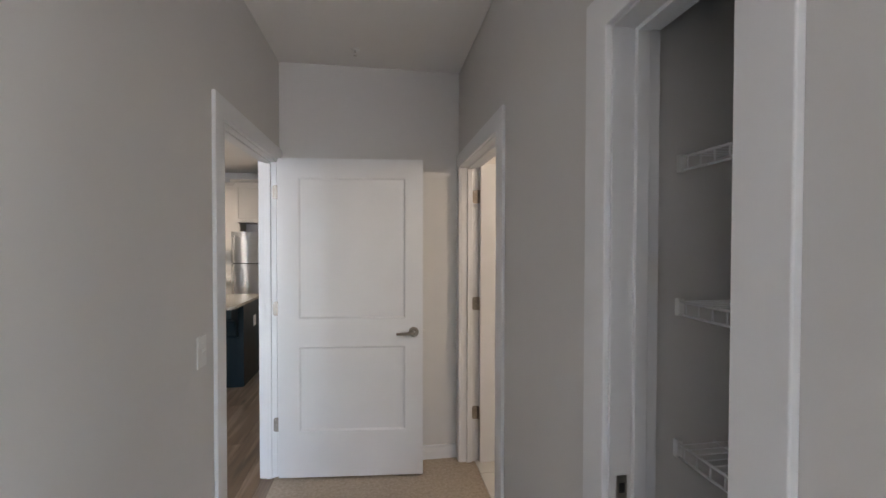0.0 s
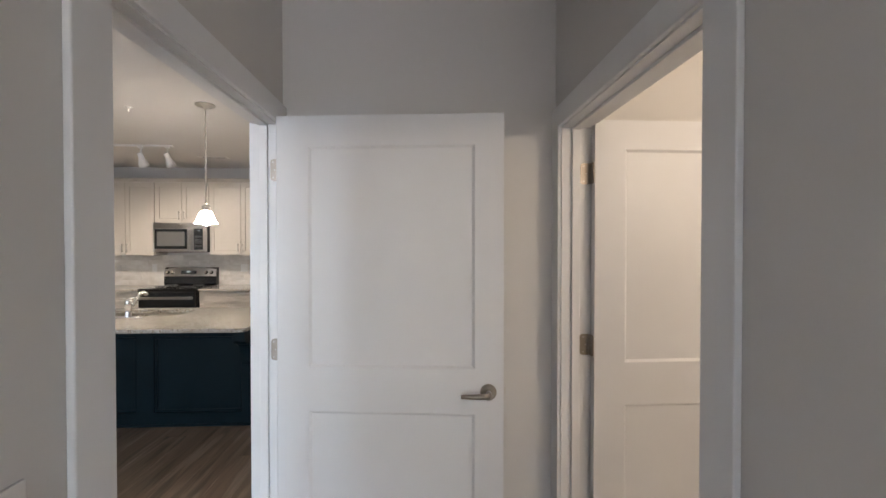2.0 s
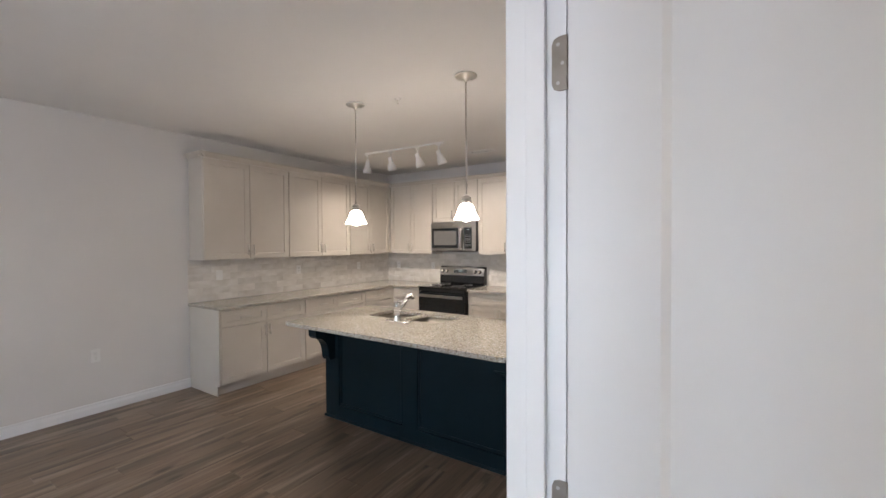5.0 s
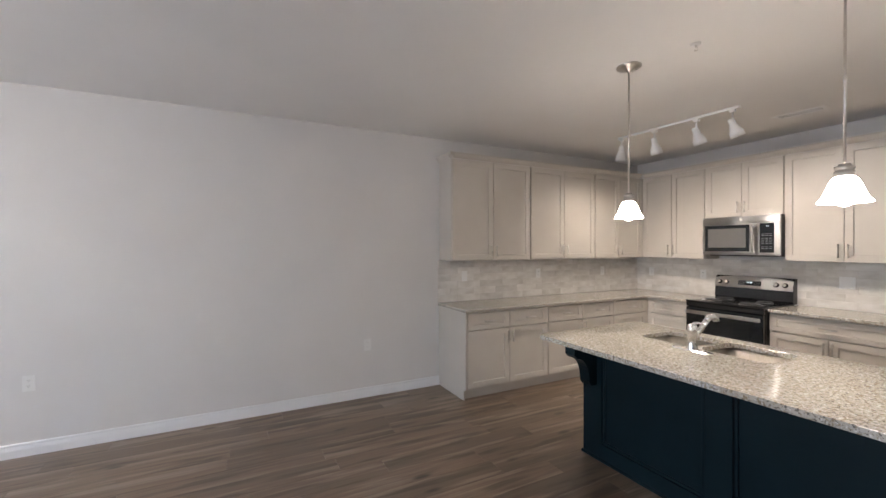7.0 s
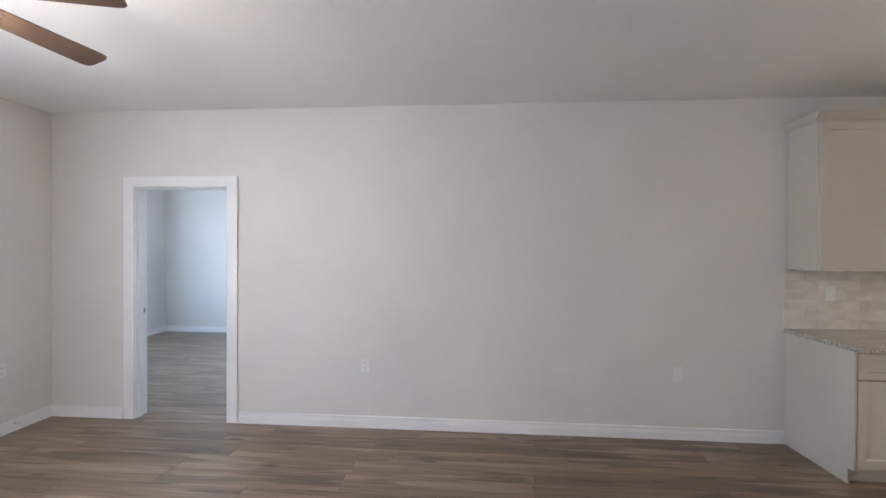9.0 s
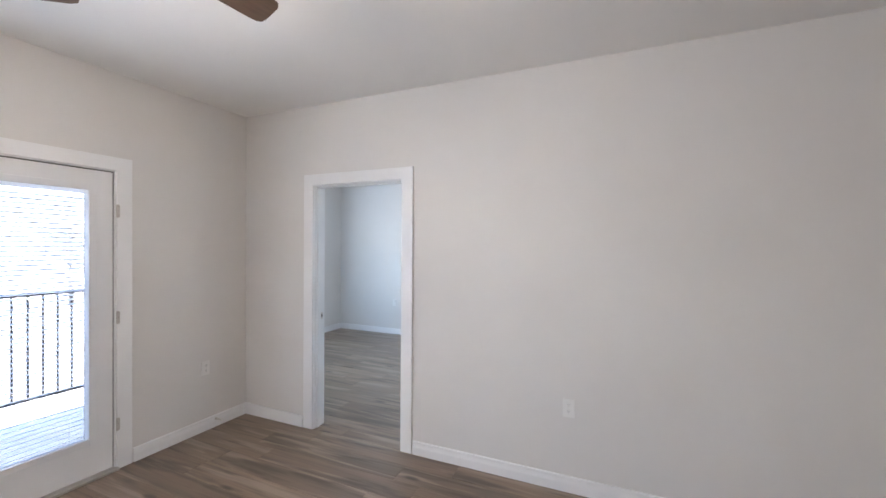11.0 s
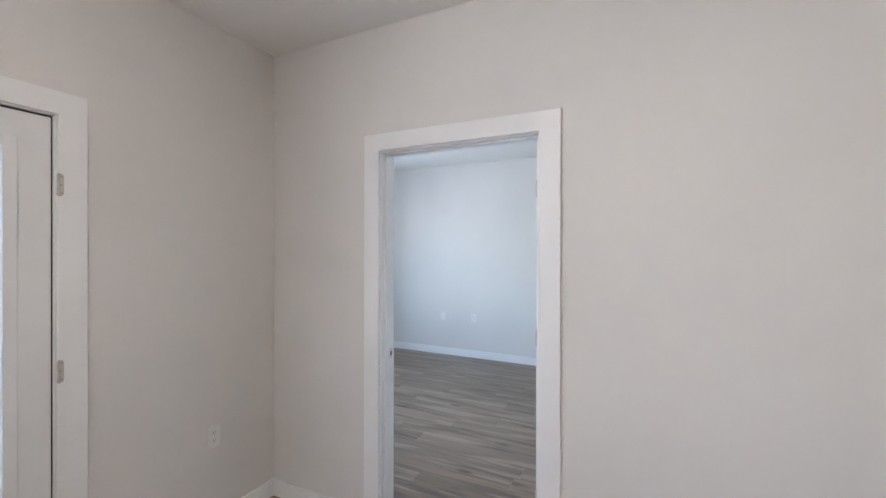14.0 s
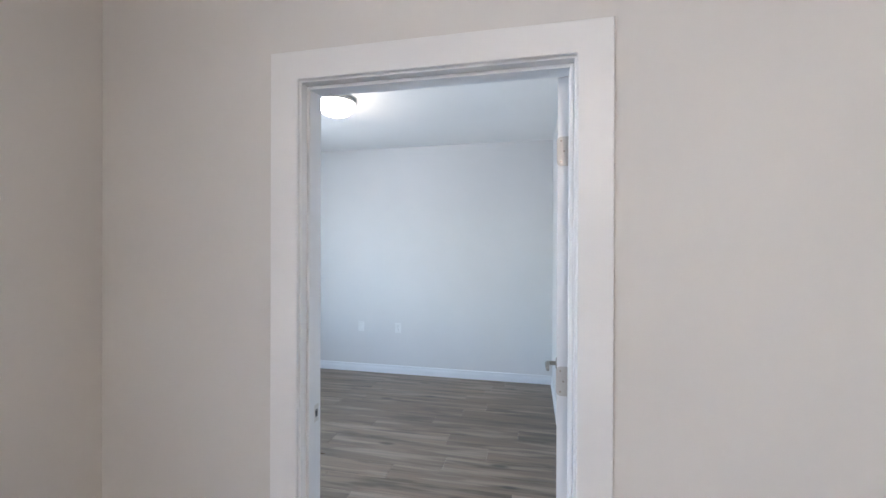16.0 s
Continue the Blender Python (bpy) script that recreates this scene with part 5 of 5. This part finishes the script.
def piece_mesh(name, w, l, t, material, ch=0.0012):
    key = (name, round(w, 3), round(l, 3))
    if key not in bevel_cache:
        vs, fs = [], []
        for z, k in ((-t, 0), (-ch, 0), (0, ch)):
            vs += [(k, k, z), (w - k, k, z), (w - k, l - k, z), (k, l - k, z)]
        for j in (0, 4):
            fs += [(j + i, j + (i + 1) % 4, j + 4 + (i + 1) % 4, j + 4 + i) for i in range(4)]
        fs.append((8, 9, 10, 11))
        me = bpy.data.meshes.new(name)
        me.from_pydata(vs, [], fs)
        me.materials.append(material)
        bevel_cache[key] = me
    return bevel_cache[key]


def planks(floor, x0, x1, y0, y1, seed, w=0.178, l=1.22, gap=0.0007):
    rng = random.Random(seed)
    x = x0
    while x < x1 - 0.004:
        pw = min(w, x1 - x)
        y = y0 - round(rng.uniform(0.05, l - 0.05), 2)
        while y < y1 - 0.01:
            a, b = max(y, y0), min(y + l, y1)
            if b - a > 0.02:
                o = new("plank", piece_mesh("plank", pw - gap, b - a - gap, 0.0058, PLANK))
                o.parent = floor
                o.matrix_basis = pose(x, a, 0.0)
            y += l
        x += w


fl1 = ground_slab("floor_living", WX - 0.06, EX + 0.06, SY - 0.06, NY, -0.10, -0.006, SUBFLOOR, "grey-brown wood-look plank floor")
planks(fl1, WX, EX, SY, NY, 3)
planks(fl1, EX, -0.628, BED[0] + 0.016, BED[1] - 0.016, 4)
fl2 = ground_slab("floor_den", DX, WX - 0.06, DSY, DNY, -0.10, -0.006, SUBFLOOR, "grey-brown wood-look plank floor")
planks(fl2, DX, WX - T, DSY, DNY, 5)
planks(fl2, WX - T, WX, DEN[0] + 0.016, DEN[1] - 0.016, 6)
fl3 = ground_slab("floor_hall", EX + 0.06, 2.1, 5.55, 7.2, -0.10, -0.006, SUBFLOOR, "grey-brown wood-look plank floor")
planks(fl3, EX, 2.1, 5.55, 7.2, 7)
ground_slab("floor_bedroom", -0.628, 3.2, -3.6, EY, -0.10, 0.004, CARPET, "beige cut-pile bedroom carpet")
fl4 = ground_slab("floor_bath", RX + 0.10, 2.6, 1.025, EY, 0.0045, 0.008, GROUT, "pale tiled bathroom floor")
x = RX + 0.10
while x < 2.58:
    y = 1.03
    while y < EY - 0.02:
        w_, l_ = min(0.302, 2.6 - x), min(0.302, EY - y)
        o = new("tile", piece_mesh("tile", w_ - 0.003, l_ - 0.003, 0.006, BATHTILE))
        o.parent = fl4
        o.matrix_basis = pose(x, y, 0.0135)
        y += 0.305
    x += 0.305

# ---- backsplash tiles ----
def backsplash(name, m, length, z0, z1, seed, tw=0.305, th=0.0762):
    """Local x along the wall, tiles facing -y."""
    b = tagged(part(name, box(0, length, -0.006, -0.0005, z0, z1), GROUT), "mottled greige stone tile backsplash in running bond", "backsplash", kind="structure")
    b.matrix_basis = m
    rng = random.Random(seed)
    r_, z = 0, z0 + 0.001
    while z < z1 - 0.01:
        h = min(th, z1 - z)
        x = -(tw / 2 if r_ % 2 else 0.06)
        while x < length - 0.004:
            a, e = max(x, 0), min(x + tw, length)
            if e - a > 0.008:
                o = new("tile", piece_mesh("splash_tile", e - a - 0.002, h - 0.002, 0.004, TILE, 0.001))
                o.parent = b
                o.matrix_basis = Matrix.Translation((a + 0.001, -0.0100 - rng.uniform(0, 0.0006), z + 0.001)) @ pose(0, 0, 0, 90)
            x += tw
        z += th
        r_ += 1


backsplash("trim_backsplash_west", pose(WX, 4.188, 0, 0, 0, 90), NY - 4.188 - 0.011, 0.900, UB - 0.001, 21)
backsplash("trim_backsplash_north", pose(WX, NY, 0), -2.26 - WX, 0.900, UB - 0.001, 22)
